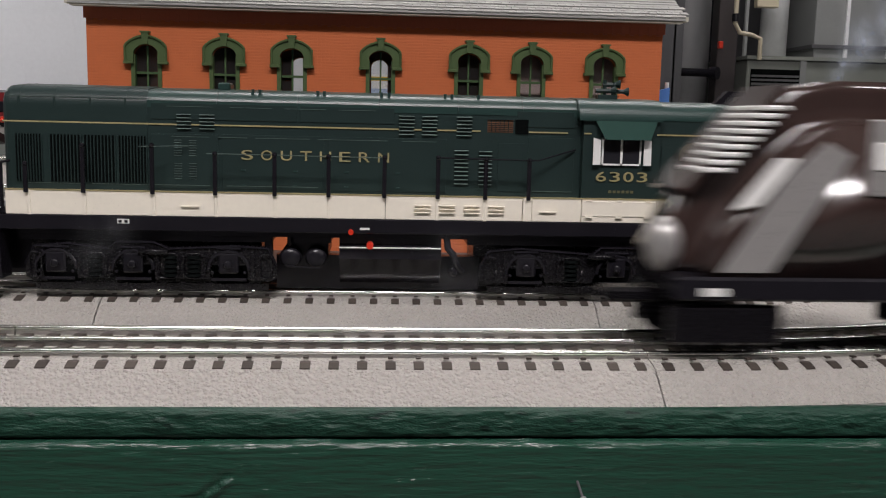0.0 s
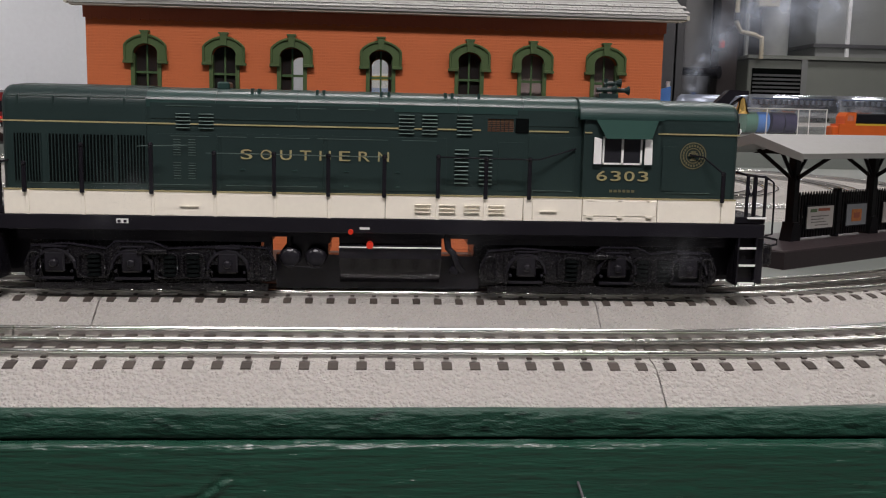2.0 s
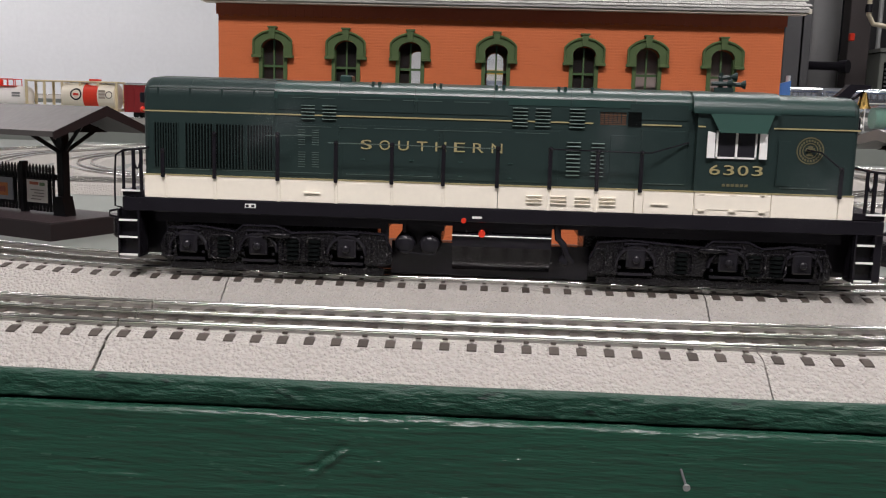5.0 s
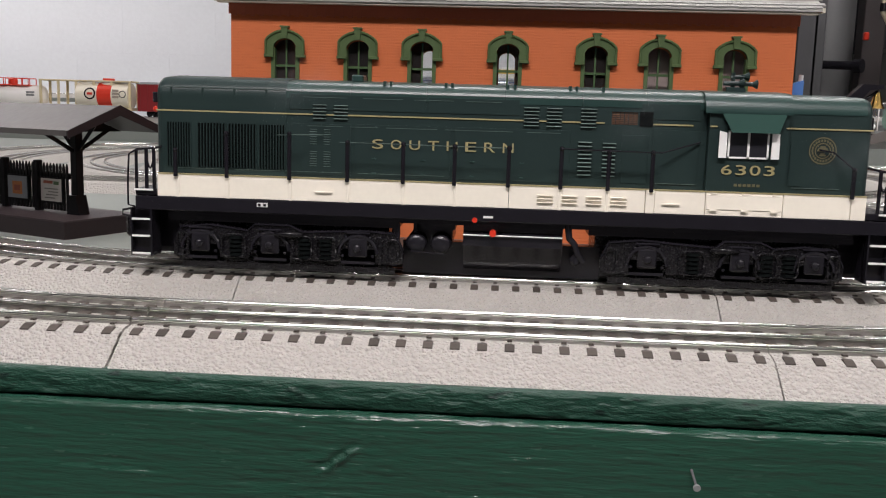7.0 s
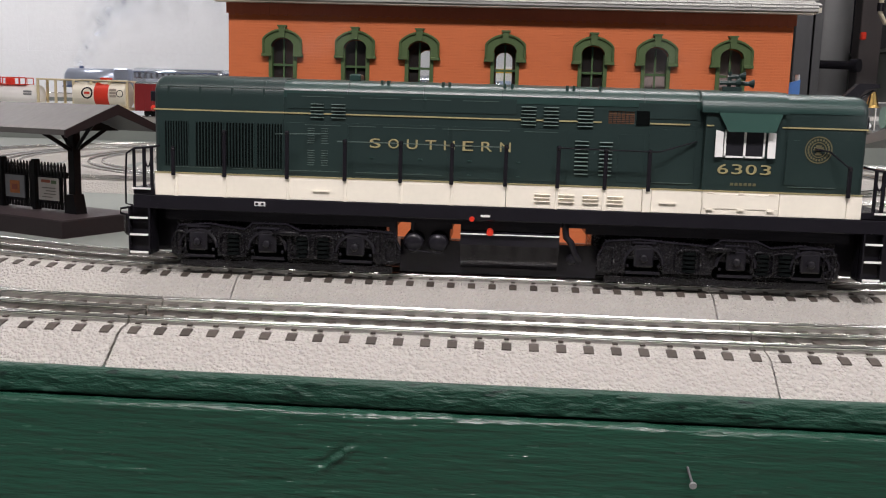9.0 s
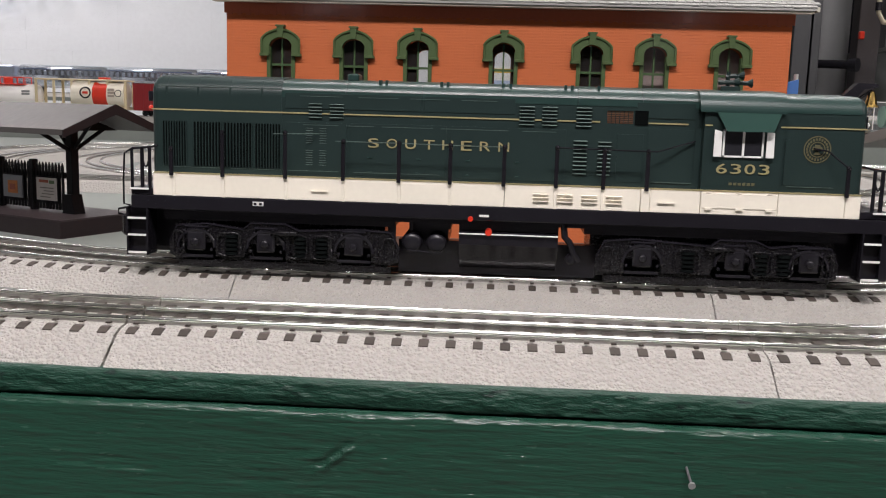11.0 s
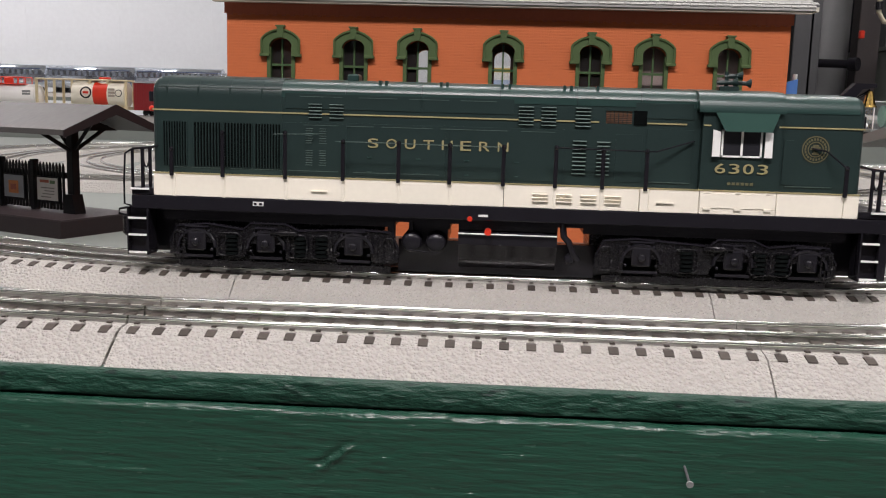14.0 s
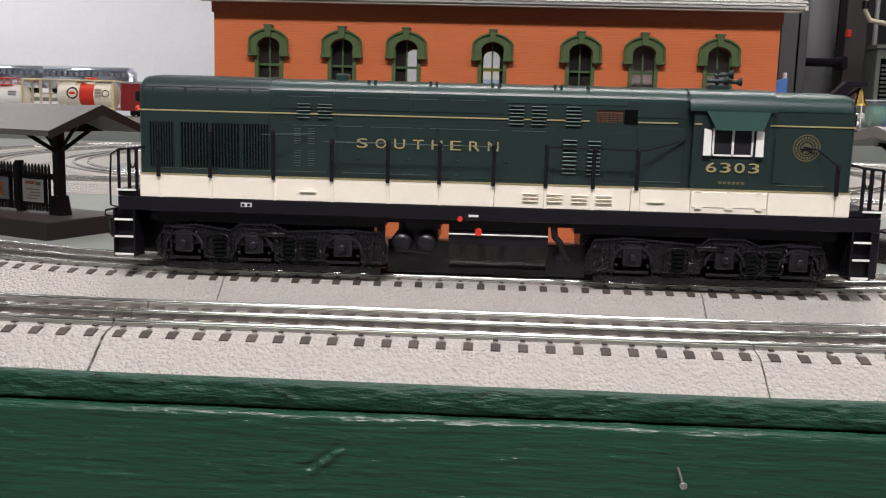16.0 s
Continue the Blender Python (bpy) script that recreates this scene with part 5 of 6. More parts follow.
        if panels.index((round(a0 - first, 4), round(a1 - first, 4))) % 2 == 0:
            ps = part("poster", box(B(), *X(p0, p1), yc - 0.0034, yc - 0.0027, 0.0218, 0.0392), PAPER, f, "white printed poster on the fence")
            for u0, u1, z0, z1, ink in ((0.10, 0.34, 0.0348, 0.0374, INK_GREEN), (0.40, 0.84, 0.0354, 0.0376, INK_RED), (0.14, 0.80, 0.0310, 0.0319, INK_GREY), (0.14, 0.62, 0.0287, 0.0295, INK_GREY), (0.14, 0.72, 0.0264, 0.0272, INK_GREY), (0.30, 0.80, 0.0240, 0.0248, INK_GREY)):
                part("poster_print", box(B(), *X(p0 + u0 * (p1 - p0), p0 + u1 * (p1 - p0)), yc - 0.0038, yc - 0.0034, z0, z1), ink, ps)
        else:
            ps = part("poster", box(B(), *X(p0, p1), yc - 0.0034, yc - 0.0027, 0.0218, 0.0392), PAPER_BLUE, f, "grey-blue poster with an orange picture")
            part("poster_print", box(B(), *X(p0 + 0.24 * (p1 - p0), p0 + 0.74 * (p1 - p0)), yc - 0.0038, yc - 0.0034, 0.0250, 0.0350, 0.0001), INK_ORANGE, ps)
            part("poster_print", box(B(), *X(p0 + 0.34 * (p1 - p0), p0 + 0.62 * (p1 - p0)), yc - 0.0041, yc - 0.0038, 0.0278, 0.0322), INK_RED, ps)
    for a in [first + q for q in fence_posts]:
        part("fence_post", box(B(), *X(a - 0.0024, a + 0.0024), yc - 0.0028, yc + 0.0028, H, 0.0528, 0.0006), BLACK_FENCE, t)
    return t


station_platform((-0.2900, 0.3090, 0), -24.5, -1, ROOF_GREY, "dark brown covered station platform with grey-brown roof and fence", 0.029, -0.017)
station_platform((0.3102, 0.3180, 0), 32.0, 1, ROOF_PALE, "dark brown covered station platform with pale grey roof", 0.061, 0.007, 0.004, 0.041, 0.113, ((0.006, 0.059), (0.064, 0.107), (0.119, 0.168), (0.173, 0.215)), (0.0615, 0.1705))

# ------------------------------------------------------------------ cars on the raised deck
DECK = 0.045 + 0.0145
DECK2 = 0.104 + 0.0145


def wheels_under(t, length, y, z, n=4, base=None):
    for x in ((-0.38, -0.28, 0.28, 0.38) if n == 4 else (-0.3, 0.3)):
        ws = B()
        for d in (-GAUGE, GAUGE):
            rod(ws, (x * length, d - 0.0012, 0.0085), (x * length, d + 0.0012, 0.0085), 0.0085, 18)
        rod(ws, (x * length, -0.02, 0.0085), (x * length, 0.02, 0.0085), 0.0014, 8)
        part("wheelset", ws, BLACK_DULL, t)


def vat_car(x, y):
    t = thing("vat_car", (x, y, DECK), "cream framed model vat car with ivory and red vats", "model freight car", "parked freight cars")
    L = 0.25
    part("frame", box(B(), -L / 2, L / 2, -0.028, 0.028, 0.014, 0.022, 0.0008), CAR_CREAM, t)
    part("top_frame", box(B(), -L / 2, L / 2, -0.028, 0.028, 0.088, 0.092, 0.0008), CAR_CREAM, t, "cream roof frame")
    for i in range(6):
        px = -L / 2 + 0.004 + (L - 0.008) * i / 5
        for d in (-0.026, 0.026):
            part("upright", box(B(), px - 0.003, px + 0.003, d - 0.002, d + 0.002, 0.022, 0.088), CAR_CREAM, t)
    for px in (0.0, 0.060):
        v = B()
        rod(v, (px, 0, 0.0225), (px, 0, 0.086), 0.0265, 26)
        part("vat", v, VAT, t, "ivory vat with red band", smooth=False)
    # wide red band and round mark on the vats, lying on their skin
    drum = B()
    rod(drum, (-0.022, -0.006, 0.053), (0.118, -0.006, 0.053), 0.0335, 30)
    part("drum", drum, VAT, t, "ivory drum")
    rb = B()
    rod(rb, (0.036, -0.006, 0.053), (0.074, -0.006, 0.053), 0.0342, 30)
    part("red_band", rb, RED, t, "broad red band")
    for cx, r0, r1 in ((0.018, 0.0115, 0.0155), (0.106, 0.0075, 0.0095)):
        mk = B()
        ring = [[mk.verts.new((cx + r * math.cos(a), -0.006 - math.sqrt(max(0, 0.0345 ** 2 - (r * math.sin(a) + 0.004) ** 2)), 0.057 + r * math.sin(a))) for a in [2 * math.pi * i / 24 for i in range(24)]] for r in (r0, r1)]
        for i in range(24):
            mk.faces.new((ring[0][i], ring[0][(i + 1) % 24], ring[1][(i + 1) % 24], ring[1][i]))
        part("round_mark", mk, BROWN, t, "dark round emblem outline")
    for z in (0.066, 0.058, 0.050):
        part("lettering_bar", box(B(), 0.079, 0.096, -0.0412, -0.0395, z - 0.003, z + 0.003), mat("grey_print", (0.35, 0.3, 0.25), 0.6), t)
    part("lettering_bar", box(B(), 0.011, 0.025, -0.0412, -0.0395, 0.054, 0.060), RED, t)
    part("red_hatch", box(B(), 0.042, 0.066, -0.012, 0.012, 0.0925, 0.098, 0.001), RED, t)
    wheels_under(t, L, y, DECK)


def tank_car(x, y):
    t = thing("tank_car", (x, y, DECK), "white model tank car with red dome and railings", "model freight car", "parked freight cars")
    tb = B()
    rod(tb, (-0.10, 0, 0.046), (0.10, 0, 0.046), 0.0285, 28)
    for s in (-1, 1):
        ball(tb, (s * 0.10, 0, 0.046), 0.0285, (0.4, 1, 1), 24)
    part("tank", tb, TANK, t, "white tank", smooth=True)
    part("frame", box(B(), -0.115, 0.115, -0.022, 0.022, 0.012, 0.019, 0.0008), BLACK, t)
    db = B()
    rod(db, (0.02, 0, 0.07), (0.02, 0, 0.088), 0.012, 20)
    ball(db, (0.02, 0, 0.088), 0.012, (1, 1, 0.4), 16)
    part("dome", db, RED, t, "red dome")
    pf = B()
    box(pf, -0.015, 0.075, -0.022, 0.022, 0.0725, 0.0755, 0.0005)
    part("walk", pf, RED, t)
    rl = B()
    for px in (-0.013, 0.005, 0.035, 0.055, 0.073):
        for d in (-0.021, 0.021):
            rod(rl, (px, d, 0.0755), (px, d, 0.092), 0.0012, 6)
    for d in (-0.021, 0.021):
        rod(rl, (-0.013, d, 0.092), (0.073, d, 0.092), 0.0012, 6)
    part("railing", rl, RED, t, "red railing")
    for z in (0.056, 0.049):
        part("lettering_bar", box(B(), 0.070, 0.092, -0.0290, -0.0270, z - 0.0025, z + 0.0025), mat("grey_print_tank", (0.25, 0.25, 0.25), 0.6), t)
    wheels_under(t, 0.23, y, DECK)


def box_car(x, y, body, name, label, roofcol, L=0.25, H=0.085):
    t = thing(name, (x, y, DECK), label, "model freight car", "parked freight cars")
    b = B()
    box(b, -L / 2, L / 2, -0.027, 0.027, 0.014, H, 0.001)
    part("body", b, body, t)
    rb = B()
    prism(rb, [(-0.028, H), (0, H + 0.006), (0.028, H)], "x", -L / 2 - 0.001, L / 2 + 0.001)
    part("roof", rb, roofcol, t)
    for i in range(13):
        px = -L / 2 + 0.008 + (L - 0.016) * i / 12
        part("rib", box(B(), px - 0.001, px + 0.001, -0.0282, -0.027, 0.018, H - 0.003), body, t)
    wheels_under(t, L, y, DECK)


def coil_car(x, y):
    """A clear-sided display car with coloured coils inside."""
    t = thing("coil_display_car", (x, y, DECK), "clear plastic model car holding green blue and violet coils", "model freight car", "parked freight cars")
    part("frame", box(B(), -0.125, 0.125, -0.027, 0.027, 0.012, 0.020, 0.0008), GREY_METAL, t)
    for px, m, lab in ((-0.075, TEAL, "green coil"), (-0.045, BLUE, "blue coil"), (-0.005, PURPLE, "dark violet coil"), (0.030, PURPLE, "dark violet coil")):
        rb = B()
        rod(rb, (px - 0.016, 0, 0.053), (px + 0.016, 0, 0.053), 0.0272, 28)
        part("coil", rb, m, t, lab)
    wp = part("clear_case", box(B(), -0.122, 0.122, -0.0282, 0.0282, 0.020, 0.088, 0.001), CLEARISH, t, "clear plastic case")
    for px in (-0.122, -0.04, 0.045, 0.075, 0.122):
        part("case_post", box(B(), px - 0.0012, px + 0.0012, -0.0295, -0.0283, 0.020, 0.0885), TANK, t)
    part("case_top_rail", box(B(), -0.124, 0.124, -0.029, 0.029, 0.0885, 0.0905), TANK, t)
    wheels_under(t, 0.25, y, DECK)


def orange_engine(x, y):
    t = thing("orange_diesel", (x, y, DECK), "orange and black model diesel with yellow stripe", "model locomotive", "parked freight cars")
    part("body", box(B(), -0.15, 0.20, -0.025, 0.025, 0.020, 0.054, 0.001), ORANGE, t)
    part("upper_body", box(B(), -0.105, 0.20, -0.024, 0.024, 0.0545, 0.082, 0.003), BLACK, t, "black upper hood")
    cb = B()
    prism(cb, [(-0.135, 0.054), (-0.105, 0.054), (-0.105, 0.084), (-0.128, 0.084), (-0.135, 0.074)], "y", -0.0255, 0.0255)
    part("cab", cb, ORANGE, t, "orange cab")
    part("cab_window", box(B(), -0.128, -0.112, -0.0262, -0.0256, 0.062, 0.076), CLEARISH, t)
    part("stripe", box(B(), -0.105, 0.20, -0.0262, -0.0253, 0.050, 0.055), YELLOW, t, "yellow stripe")
    part("nose", box(B(), -0.165, -0.136, -0.018, 0.018, 0.020, 0.048, 0.003), ORANGE, t)
    wheels_under(t, 0.32, y, DECK)


tank_car(-1.318, 2.10)
vat_car(-1.088, 2.10)
box_car(-0.822, 2.10, mat("dark_red_car_side", (0.22, 0.015, 0.018), 0.4), "red_box_car", "dark red model box car", BLACK)
box_car(-0.52, 2.10, PALE_BLUE, "blue_box_car", "pale blue model box car", WHITE, 0.25, 0.088)
box_car(0.02, 2.10, YELLOW, "yellow_box_car", "yellow model box car", GREY_METAL, 0.25, 0.098)
coil_car(1.075, 2.10)
orange_engine(1.385, 2.10)
box_car(0.80, 2.10, YELLOW, "yellow_box_car", "yellow model box car", WHITE, 0.24, 0.072)


def blue_signal():
    """A small blue and white lineside post by the building's corner."""
    t = thing("signal_box", (0.229, 0.36, 0), "small bright blue lineside box with a white cap on a post", "signal box")
    part("post", rod(B(), (0, 0, 0), (0, 0, 0.112), 0.0022, 10), GREY_DARK, t)
    b = B()
    prism(b, [(-0.0045, 0.110), (0.0045, 0.110), (0.0045, 0.1285), (-0.0030, 0.1262)], "y", -0.003, 0.003)
    part("box", b, BLUE, t, "bright blue box")
    part("cap", rod(B(), (0.0032, 0, 0.128), (0.0032, 0, 0.1322), 0.0016, 10), WHITE, t, "white cap")


blue_signal()


def storage_carton():
    """A made-up white box; its bands stand for cars seen through the building."""
    t = thing("storage_carton", (0.03, 2.95, 0.045), "added white backdrop box with yellow and blue bands behind the building", "carton")
    part("body", box(B(), -0.16, 0.16, -0.06, 0.06, 0.0, 0.205, 0.002), WHITE, t)
    part("yellow_band", box(B(), -0.1605, 0.1605, -0.0608, -0.0600, 0.184, 0.198), YELLOW, t, "yellow band of the backdrop")
    part("blue_band", box(B(), -0.1605, 0.1605, -0.0608, -0.0600, 0.138, 0.158), PALE_BLUE, t, "pale blue band of the backdrop")


storage_carton()

# ------------------------------------------------------------------ utility corner behind the layout


def utility_corner():
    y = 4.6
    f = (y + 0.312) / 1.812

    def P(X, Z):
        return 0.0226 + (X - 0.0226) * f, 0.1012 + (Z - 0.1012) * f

    mat_slat = mat("dark_slat_paint", (0.10, 0.102, 0.105), 0.5, vary=0.1)
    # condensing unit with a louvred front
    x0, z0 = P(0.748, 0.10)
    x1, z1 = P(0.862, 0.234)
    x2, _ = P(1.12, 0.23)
    t = thing("air_handler", ((x0 + x1) / 2, y + 0.4, -0.9), "grey-green metal air handler with a dark louvred side", "air handler")
    part("casing", box(B(), x0, x2, y, y + 0.8, -0.9, z1, 0.006), GREY_GREEN, t, "grey-green sheet metal casing", world=True)
    lv = part("louvre_panel", box(B(), x0 + 0.02, x1 - 0.02, y - 0.012, y - 0.002, -0.35, z1 - 0.05), SLOT, t, "dark louvred panel", world=True)
    for i in range(34):
        z = -0.33 + (z1 + 0.26) * i / 34
        part("slat", box(B(), x0 + 0.022, x1 - 0.022, y - 0.020, y - 0.012, z, z + 0.011), mat_slat, lv, world=True)
    part("corner_trim", box(B(), x1 - 0.02, x1 + 0.012, y - 0.014, y, -0.9, z1 + 0.003), GREY_METAL, t, world=True)
    part("top_trim", box(B(), x0 - 0.01, x2, y - 0.016, y + 0.8, z1 + 0.001, z1 + 0.02), GREY_GREEN, t, world=True)
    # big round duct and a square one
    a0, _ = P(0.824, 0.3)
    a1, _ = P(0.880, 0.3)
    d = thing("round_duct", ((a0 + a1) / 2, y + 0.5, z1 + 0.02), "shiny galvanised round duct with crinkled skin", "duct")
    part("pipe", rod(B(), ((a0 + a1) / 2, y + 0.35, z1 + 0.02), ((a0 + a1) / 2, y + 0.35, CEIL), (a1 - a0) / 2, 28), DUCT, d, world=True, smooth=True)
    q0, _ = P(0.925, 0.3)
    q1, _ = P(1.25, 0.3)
    d = thing("square_duct", ((q0 + q1) / 2, y + 0.6, z1 + 0.02), "grey sheet metal square duct", "duct")
    part("casing", box(B(), q0, q1, y + 0.25, y + 0.75, z1 + 0.021, CEIL, 0.004), GREY_METAL, d, world=True)
    for xx in (q0 + 0.17, q0 + 0.42):
        part("seam", box(B(), xx, xx + 0.02, y + 0.235, y + 0.249, z1 + 0.021, CEIL), DUCT, d, world=True)
    part("flange", box(B(), q0 - 0.02, q1 + 0.02, y + 0.23, y + 0.77, z1 + 0.09, z1 + 0.11), GREY_DARK, d, world=True)
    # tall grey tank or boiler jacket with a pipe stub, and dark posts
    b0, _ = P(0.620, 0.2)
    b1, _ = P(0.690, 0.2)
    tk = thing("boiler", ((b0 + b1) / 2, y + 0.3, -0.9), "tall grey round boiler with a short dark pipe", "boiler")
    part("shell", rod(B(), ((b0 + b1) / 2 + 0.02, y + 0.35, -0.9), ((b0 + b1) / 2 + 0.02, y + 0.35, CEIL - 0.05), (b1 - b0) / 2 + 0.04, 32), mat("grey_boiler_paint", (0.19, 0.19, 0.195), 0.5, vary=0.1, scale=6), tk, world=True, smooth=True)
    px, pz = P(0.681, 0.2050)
    pw = B()
    rod(pw, (px - 0.17, y + 0.12, pz + 0.01), (px, y - 0.02, pz), 0.022, 14)
    rod(pw, (px - 0.02, y - 0.005, pz), (px + 0.01, y - 0.035, pz), 0.034, 18)
    rod(pw, (px - 0.17, y + 0.12, pz + 0.01), (px - 0.22, y + 0.12, pz + 0.16), 0.022, 14)
    part("pipe_stub", pw, BLACK, tk, "black pipe stub", world=True)
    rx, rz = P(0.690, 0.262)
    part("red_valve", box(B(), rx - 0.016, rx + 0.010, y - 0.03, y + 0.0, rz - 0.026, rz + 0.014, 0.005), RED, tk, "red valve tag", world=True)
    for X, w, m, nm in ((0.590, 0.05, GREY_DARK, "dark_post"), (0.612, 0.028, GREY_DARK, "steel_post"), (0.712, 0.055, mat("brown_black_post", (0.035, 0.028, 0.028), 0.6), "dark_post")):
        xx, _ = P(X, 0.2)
        o = thing(nm, (xx, y + 0.1, -0.9), "tall dark steel post in the utility corner", "post")
        bm = B()
        box(bm, -w, w, -0.05, 0.05, 0, CEIL + 0.9, 0.004)
        part("shaft", bm, m, o)
    # cream conduit: down, a bend to the side, and down behind the unit
    cn = B()
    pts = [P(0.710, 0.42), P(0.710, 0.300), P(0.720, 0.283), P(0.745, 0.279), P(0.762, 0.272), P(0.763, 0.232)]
    wire(cn, [(p[0], y - 0.06, p[1]) for p in pts], 0.012, 10)
    for p in pts[1:-1]:
        ball(cn, (p[0], y - 0.06, p[1]), 0.012, seg=10)
    o = thing("conduit", (pts[-1][0], y - 0.06, pts[-1][1]), "cream painted conduit bending beside the air handler", "conduit")
    part("pipe", cn, PIPE_CREAM, o, world=True)
    part("collar", rod(B(), (pts[1][0], y - 0.06, pts[1][1] + 0.01), (pts[1][0], y - 0.06, pts[1][1] + 0.05), 0.018, 12), BLACK, o, world=True)
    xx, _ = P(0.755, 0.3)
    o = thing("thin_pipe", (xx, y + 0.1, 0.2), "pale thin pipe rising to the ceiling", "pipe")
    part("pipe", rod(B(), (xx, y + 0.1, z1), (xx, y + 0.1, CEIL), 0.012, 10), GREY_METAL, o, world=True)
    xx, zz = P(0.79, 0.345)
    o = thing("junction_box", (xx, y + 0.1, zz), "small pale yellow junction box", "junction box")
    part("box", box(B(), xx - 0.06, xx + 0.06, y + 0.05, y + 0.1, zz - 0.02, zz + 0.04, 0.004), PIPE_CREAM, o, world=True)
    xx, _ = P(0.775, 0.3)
    o = thing("dark_cabinet", (xx, y + 0.9, -0.9), "tall black electrical cabinet in shade", "cabinet")
    part("body", box(B(), xx - 0.1, xx + 0.16, y + 0.82, y + 0.98, -0.9, CEIL - 0.1, 0.006), BLACK, o, world=True)


utility_corner()

# ------------------------------------------------------------------ moving trains


def streamliner():
    """The maroon streamlined engine that runs off along the near track: its sloping tail, at local x = 0, trails."""
    t = thing("streamlined_engine", (0.26, NEAR_Y, RT), "dark maroon streamlined model engine with ribbed sloping end", "model locomotive")
    bm = B()
    prof = [(0.000, 0.030), (-0.002, 0.036), (0.008, 0.052), (0.022, 0.066), (0.036, 0.078), (0.048, 0.085), (0.064, 0.0875), (0.150, 0.0875), (0.150, 0.030)]
    prism(bm, prof, "y", -0.027, 0.027)
    bmesh.ops.bevel(bm, geom=[e for e in bm.edges if abs(e.verts[0].co.y - e.verts[1].co.y) < 1e-6 and max(v.co.z for v in e.verts) > 0.035], offset=0.013, segments=7, affect="EDGES")
    part("body", bm, MAROON, t, "glossy dark maroon body", smooth=True)
    # white paint stands in for the lamps mirrored in the polished ribs
    for i in range(9):
        f = i / 8
        x, z = 0.0190 + 0.0215 * f, 0.0602 + 0.0182 * f
        part("nose_rib", box(B(), x - 0.0075, x + 0.003, -0.0215, 0.002 + 0.010 * f, z, z + 0.0015, 0.0004), WHITE, t, "polished rib with its lamp shine painted white")
    sp = B()
    prism(sp, [(0.018, 0.032), (0.038, 0.032), (0.066, 0.066), (0.056, 0.070), (0.042, 0.060)], "y", -0.0282, -0.0272)
    part("side_panel", sp, SILVER_PAINT, t, "silver grey sweeping side band")
    # slanting white plate in place of a lamp tube's highlight on the side
    sw = B()
    prism(sw, [(0.0215, 0.0500), (0.0315, 0.0515), (0.0455, 0.0650), (0.0375, 0.0650)], "y", -0.0284, -0.0272)
    part("side_window", sw, WHITE, t, "slanting white lamp highlight")
    np_ = B()
    prism(np_, [(0.0065, 0.0535), (0.0440, 0.0845), (0.0425, 0.0862), (0.0050, 0.0552)], "y", -0.019, 0.019)
    part("nose_plate", np_, MAROON, t, "glossy dark nose plate")
    # silver strip painted as a lamp highlight along the rounded side
    part("upper_band", box(B(), 0.073, 0.150, -0.0279, -0.0268, 0.0545, 0.0765, 0.0004), SILVER_PAINT, t, "silver grey painted highlight on the upper side")
    for x in (0.070, 0.095, 0.120):
        part("side_window", box(B(), x + 0.005, x + 0.021, -0.0285, -0.0275, 0.062, 0.070, 0.0003), WHITE, t, "pale window")
    lb = B()
    ball(lb, (0.001, -0.011, 0.0385), 0.0085, (0.8, 1, 1), 18)
    part("tail_lamp_housing", lb, SILVER_PAINT, t, "rounded silver housing", smooth=True)
    part("skirt", box(B(), 0.002, 0.150, -0.028, 0.028, 0.0215, 0.0305, 0.001), BLACK, t, "black skirt")
    part("lettering_bar", box(B(), 0.012, 0.021, -0.0285, -0.028, 0.0235, 0.0265), WHITE, t)
    cp = B()
    box(cp, -0.020, 0.004, -0.006, 0.006, 0.0165, 0.0225, 0.0015)
    part("coupler", cp, BLACK_DULL, t)
    for x in (0.012, 0.034, 0.122, 0.142):
        ws = B()
        for d in (-GAUGE, GAUGE):
            rod(ws, (x, d - 0.0012, 0.0095), (x, d + 0.0012, 0.0095), 0.0095, 20)
        rod(ws, (x, -0.02, 0.0095), (x, 0.02, 0.0095), 0.0014, 8)
        part("wheelset", ws, BLACK_DULL, t)
    for x in (0.023, 0.132):
        part("truck_frame", box(B(), x - 0.022, x + 0.022, -0.0255, -0.0215, 0.004, 0.0195, 0.0012), BLACK_DULL, t)
        part("truck_frame", box(B(), x - 0.022, x + 0.022, 0.0215, 0.0255, 0.004, 0.0195, 0.0012), BLACK_DULL, t)
    for o in t.children:
        for v in o.data.vertices:
            if v.co.z > 0.030:
                v.co.z = 0.030 + (v.co.z - 0.030) * 1.30
    return t


def steam_engine():
    t = thing("silver_engine", (0, 2.6, DECK2), "silver-blue streamlined model steam engine pulling passenger cars", "model locomotive")
    bm = B()
    pr = [(-0.024, 0.018), (-0.027, 0.045), (-0.024, 0.066), (-0.014, 0.077), (0, 0.080), (0.014, 0.077), (0.024, 0.066), (0.027, 0.045), (0.024, 0.018)]
    prism(bm, pr, "x", 0.012, 0.20)
    part("boiler_shroud", bm, CAR_ROOF, t, "polished silver shroud", smooth=True)
    part("nose", ball(B(), (0.014, 0, 0.048), 0.0265, (0.7, 1, 1.15), 20), CAR_ROOF, t, smooth=True)
    part("stack", rod(B(), (0.050, 0, 0.078), (0.050, 0, 0.0865), 0.007, 16), BLUE_STEEL, t, "dark smoke stack")
    part("cab", box(B(), 0.165, 0.215, -0.028, 0.028, 0.018, 0.081, 0.004), CAR_ROOF, t)
    part("running_board", box(B(), 0.0, 0.22, -0.029, 0.029, 0.018, 0.023), BLUE_STEEL, t)
    for x in (0.05, 0.08, 0.11, 0.14):
        part("driver", rod(B(), (x, -0.020, 0.0135), (x, 0.020, 0.0135), 0.0135, 20), BLACK_DULL, t)
    return t


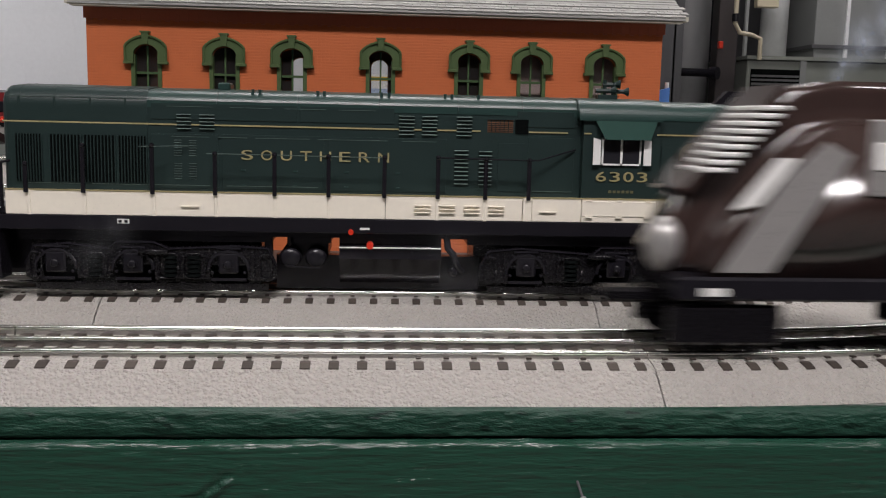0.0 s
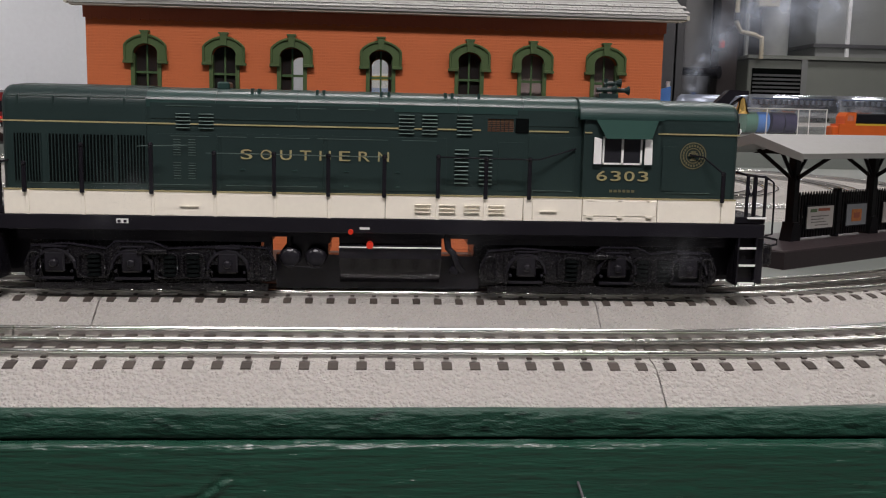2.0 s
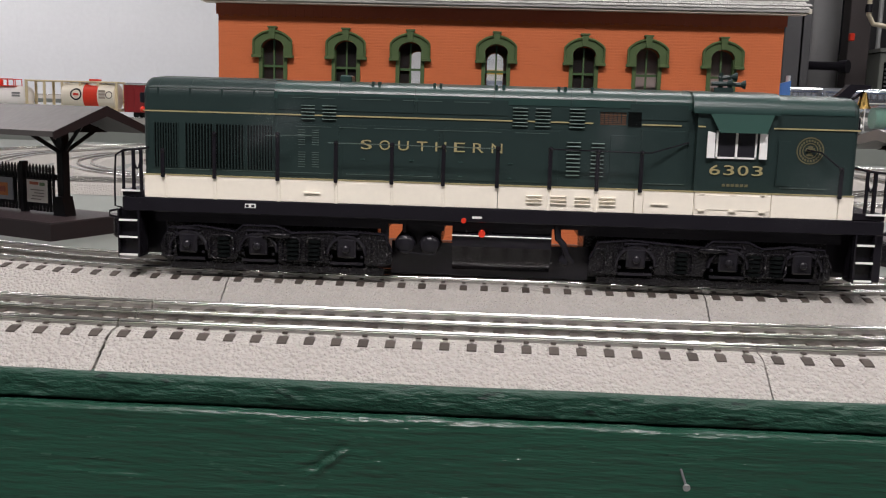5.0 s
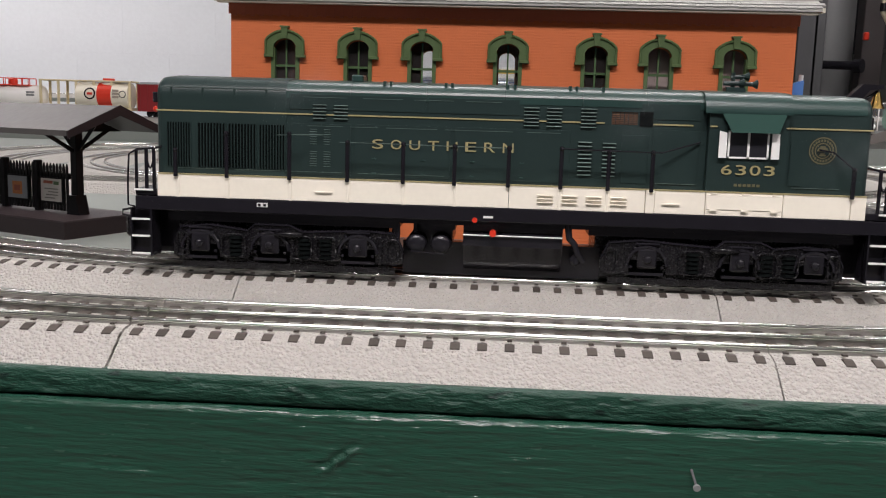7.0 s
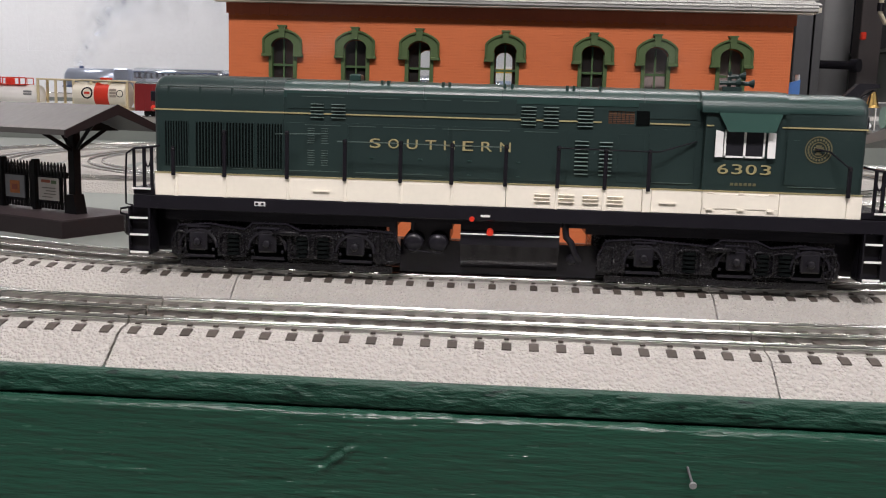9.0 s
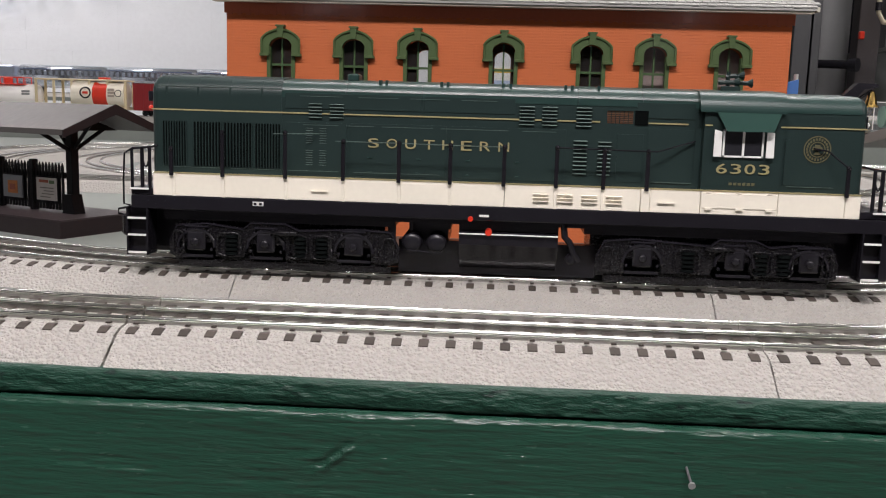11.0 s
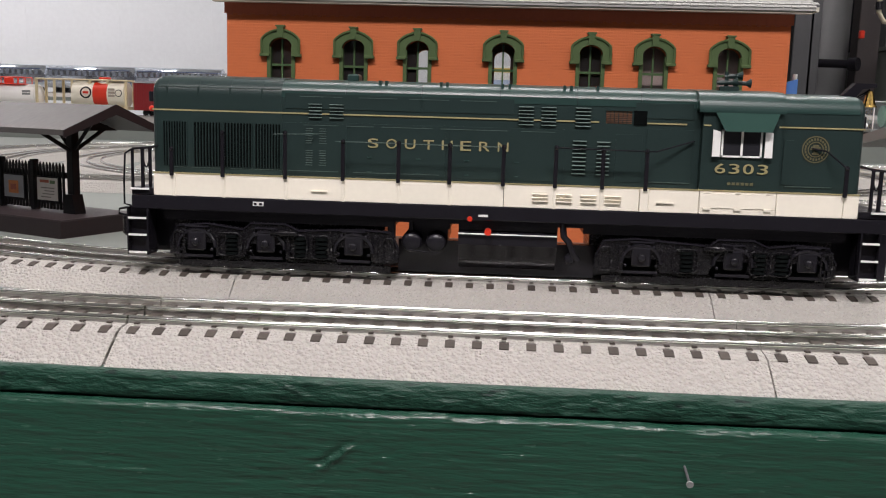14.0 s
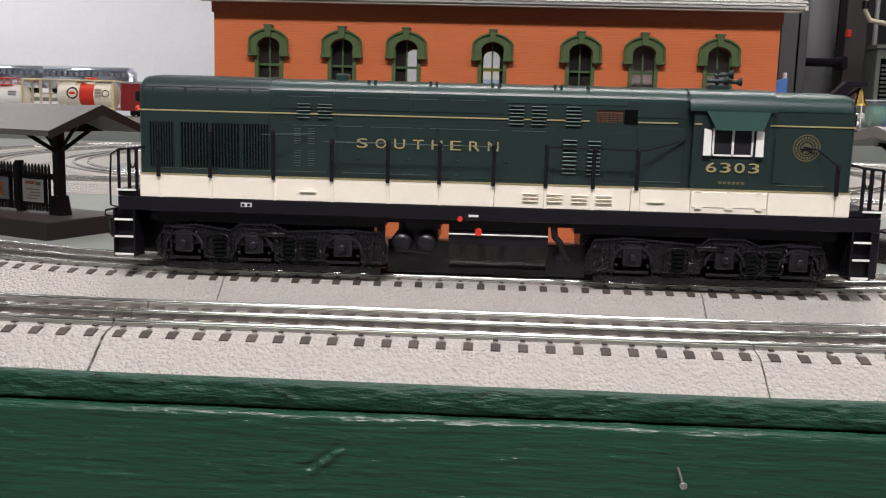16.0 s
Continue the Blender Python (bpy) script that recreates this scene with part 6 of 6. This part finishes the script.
def passenger_car(tail=False):
    t = thing("passenger_car", (0, 2.6, DECK2), "polished silver model passenger car with blue-grey windows" if not tail else "polished silver model passenger car with rounded tail end", "model passenger car", "moving passenger cars")
    L = 0.285
    bm = B()
    pr = [(-0.026, 0.014), (-0.028, 0.03), (-0.028, 0.060), (-0.024, 0.074), (-0.014, 0.083), (0, 0.0855), (0.014, 0.083), (0.024, 0.074), (0.028, 0.060), (0.028, 0.03), (0.026, 0.014)]
    prism(bm, pr, "x", 0, L)
    if tail:
        bmesh.ops.bevel(bm, geom=[e for e in bm.edges if all(abs(v.co.x - L) < 1e-6 for v in e.verts) and max(v.co.z for v in e.verts) > 0.05], offset=0.012, segments=4, affect="EDGES")
    part("body", bm, CAR_SHINE, t, "polished blue-silver metal body", smooth=True)
    part("window_band", box(B(), 0.006, L - (0.02 if tail else 0.006), -0.0286, -0.0279, 0.052, 0.069), CAR_SHINE, t, "silver window band")
    n = 14
    for i in range(n):
        x = 0.016 + (L - 0.04) * i / (n - 1)
        part("window", box(B(), x - 0.0062, x + 0.0030, -0.0291, -0.0286, 0.054, 0.067, 0.0004), CAR_ROOF, t, "blue-grey window")
    part("roof_line", box(B(), 0.002, L - 0.012, -0.0262, -0.0252, 0.0715, 0.0735), BLUE_STEEL, t)
    for x in (0.03, 0.06, L - 0.06, L - 0.03):
        part("wheelset", rod(B(), (x, -0.02, 0.0085), (x, 0.02, 0.0085), 0.0085, 16), BLACK_DULL, t)
    return t


ENGINE = streamliner()
STEAM = steam_engine()
CARS = [passenger_car(), passenger_car(), passenger_car(), passenger_car(tail=True)]


def smoke_sheet(t, at, r, seed, material):
    """One wavy sheet of smoke, thinning out to its rim."""
    bm = B()
    n = 12
    g = [[bm.verts.new((i / n * 2 - 1, 0, j / n * 2 - 1)) for j in range(n + 1)] for i in range(n + 1)]
    for i in range(n):
        for j in range(n):
            bm.faces.new((g[i][j], g[i + 1][j], g[i + 1][j + 1], g[i][j + 1]))
    for v in bm.verts:
        v.co.y = 0.25 * noise.noise(v.co * 1.7 + Vector((seed, 0, 0)))
    o = part("wisp", bm, material, t, smooth=True)
    o.visible_shadow = False
    o.matrix_basis = Matrix.Translation(at) @ pose(0, 0, 0, 0, seed * 67 % 360, 0) @ Matrix.Scale(r, 4)


def smoke_plume():
    """The plume that trails behind the far engine's stack."""
    t = thing("smoke_plume", (0, 2.6, DECK2), "thin blue-grey smoke trailing from the model steam engine", "smoke")
    for i, (x, z, r) in enumerate(((0.000, 0.015, 0.035), (0.012, 0.055, 0.045), (0.028, 0.10, 0.055), (0.050, 0.145, 0.07), (0.085, 0.19, 0.085), (0.135, 0.215, 0.10), (0.20, 0.24, 0.115), (0.28, 0.255, 0.125), (0.37, 0.285, 0.135), (0.16, 0.28, 0.10), (0.27, 0.32, 0.12), (0.48, 0.29, 0.13))):
        smoke_sheet(t, (x, 0.02 * (i % 3), z), r * 1.35, i + 1, SMOKE)
    return t


def smoke_wisp(seed):
    t = thing("smoke_wisp", (0, 0, 0), "faint wisp of smoke drifting past the green locomotive", "smoke", "drifting wisps")
    for k in range(2):
        smoke_sheet(t, (0.006 * k, 0.003 * k, 0.012 * k), 0.022, seed + k, SMOKE_NEAR)
    return t


PLUME = smoke_plume()
WISPS = [smoke_wisp(40 + 3 * i) for i in range(3)]


RUN = [(0, 1.44), (0.8, 1.26), (1.6, 1.09), (2, 0.965), (3, 0.64), (4, 0.29), (5.5, -0.27), (7.3, -0.94), (7.6, -1.036), (8, -1.154), (8.4, -1.256), (8.8, -1.343), (9.2, -1.42), (10.2, -1.61), (11.3, -1.80), (13, -2.08), (14.2, -2.27), (15, -2.36), (15.5, -2.43), (16, -2.50)]


def train_x(t):
    """The far engine's nose along its track, by time: it slows down on the way."""
    for (a, xa), (b, xb) in zip(RUN, RUN[1:]):
        if t <= b:
            return xa + (xb - xa) * (t - a) / (b - a)
    return RUN[-1][1]


def motions():
    # the near engine leaves along the curve
    def tail(s):
        if s < 0.127:
            return pose(s, NEAR_Y, RT)
        q, side = at_s((0.127, NEAR_Y), 0, s - 0.127, R_NEAR, 1)
        return pose(q.x, q.y, RT, 0, 0, math.degrees(math.atan2(-side.x, side.y)))
    rows = []
    for t, s in ((0.0, 0.131), (0.1, 0.161), (0.2, 0.200), (0.3, 0.244), (0.4, 0.290), (0.6, 0.352), (0.8, 0.400), (1.1, 0.45), (1.4, 0.485), (1.8, 0.56), (2.4, 0.60), (16.0, 0.60)):
        rows.append((t, tail(s)))
    walk(ENGINE, rows)
    # the far train
    times = [t for t, _ in RUN]
    walk(STEAM, [(t, pose(train_x(t), 2.6, DECK2)) for t in times])
    for i, c in enumerate(CARS):
        walk(c, [(t, pose(train_x(t) + 0.228 + 0.292 * i, 2.6, DECK2)) for t in times])
    # its smoke keeps its place behind the stack
    walk(PLUME, [(t, pose(train_x(t) + 0.05, 2.6, DECK2 + 0.085)) for t in times])
    for i, p in enumerate(WISPS):
        x, z, t0 = ((-0.11, 0.035, 0.0), (0.062, 0.045, 1.6), (0.165, 0.045, 3.4))[i]
        walk(p, [(t, pose(x + 0.004 * (t - t0), 0.118, z + 0.010 * (t - t0), 0, 3 * t, 0)) for t in (0, 2, 4, 8, 12, 16)])


motions()
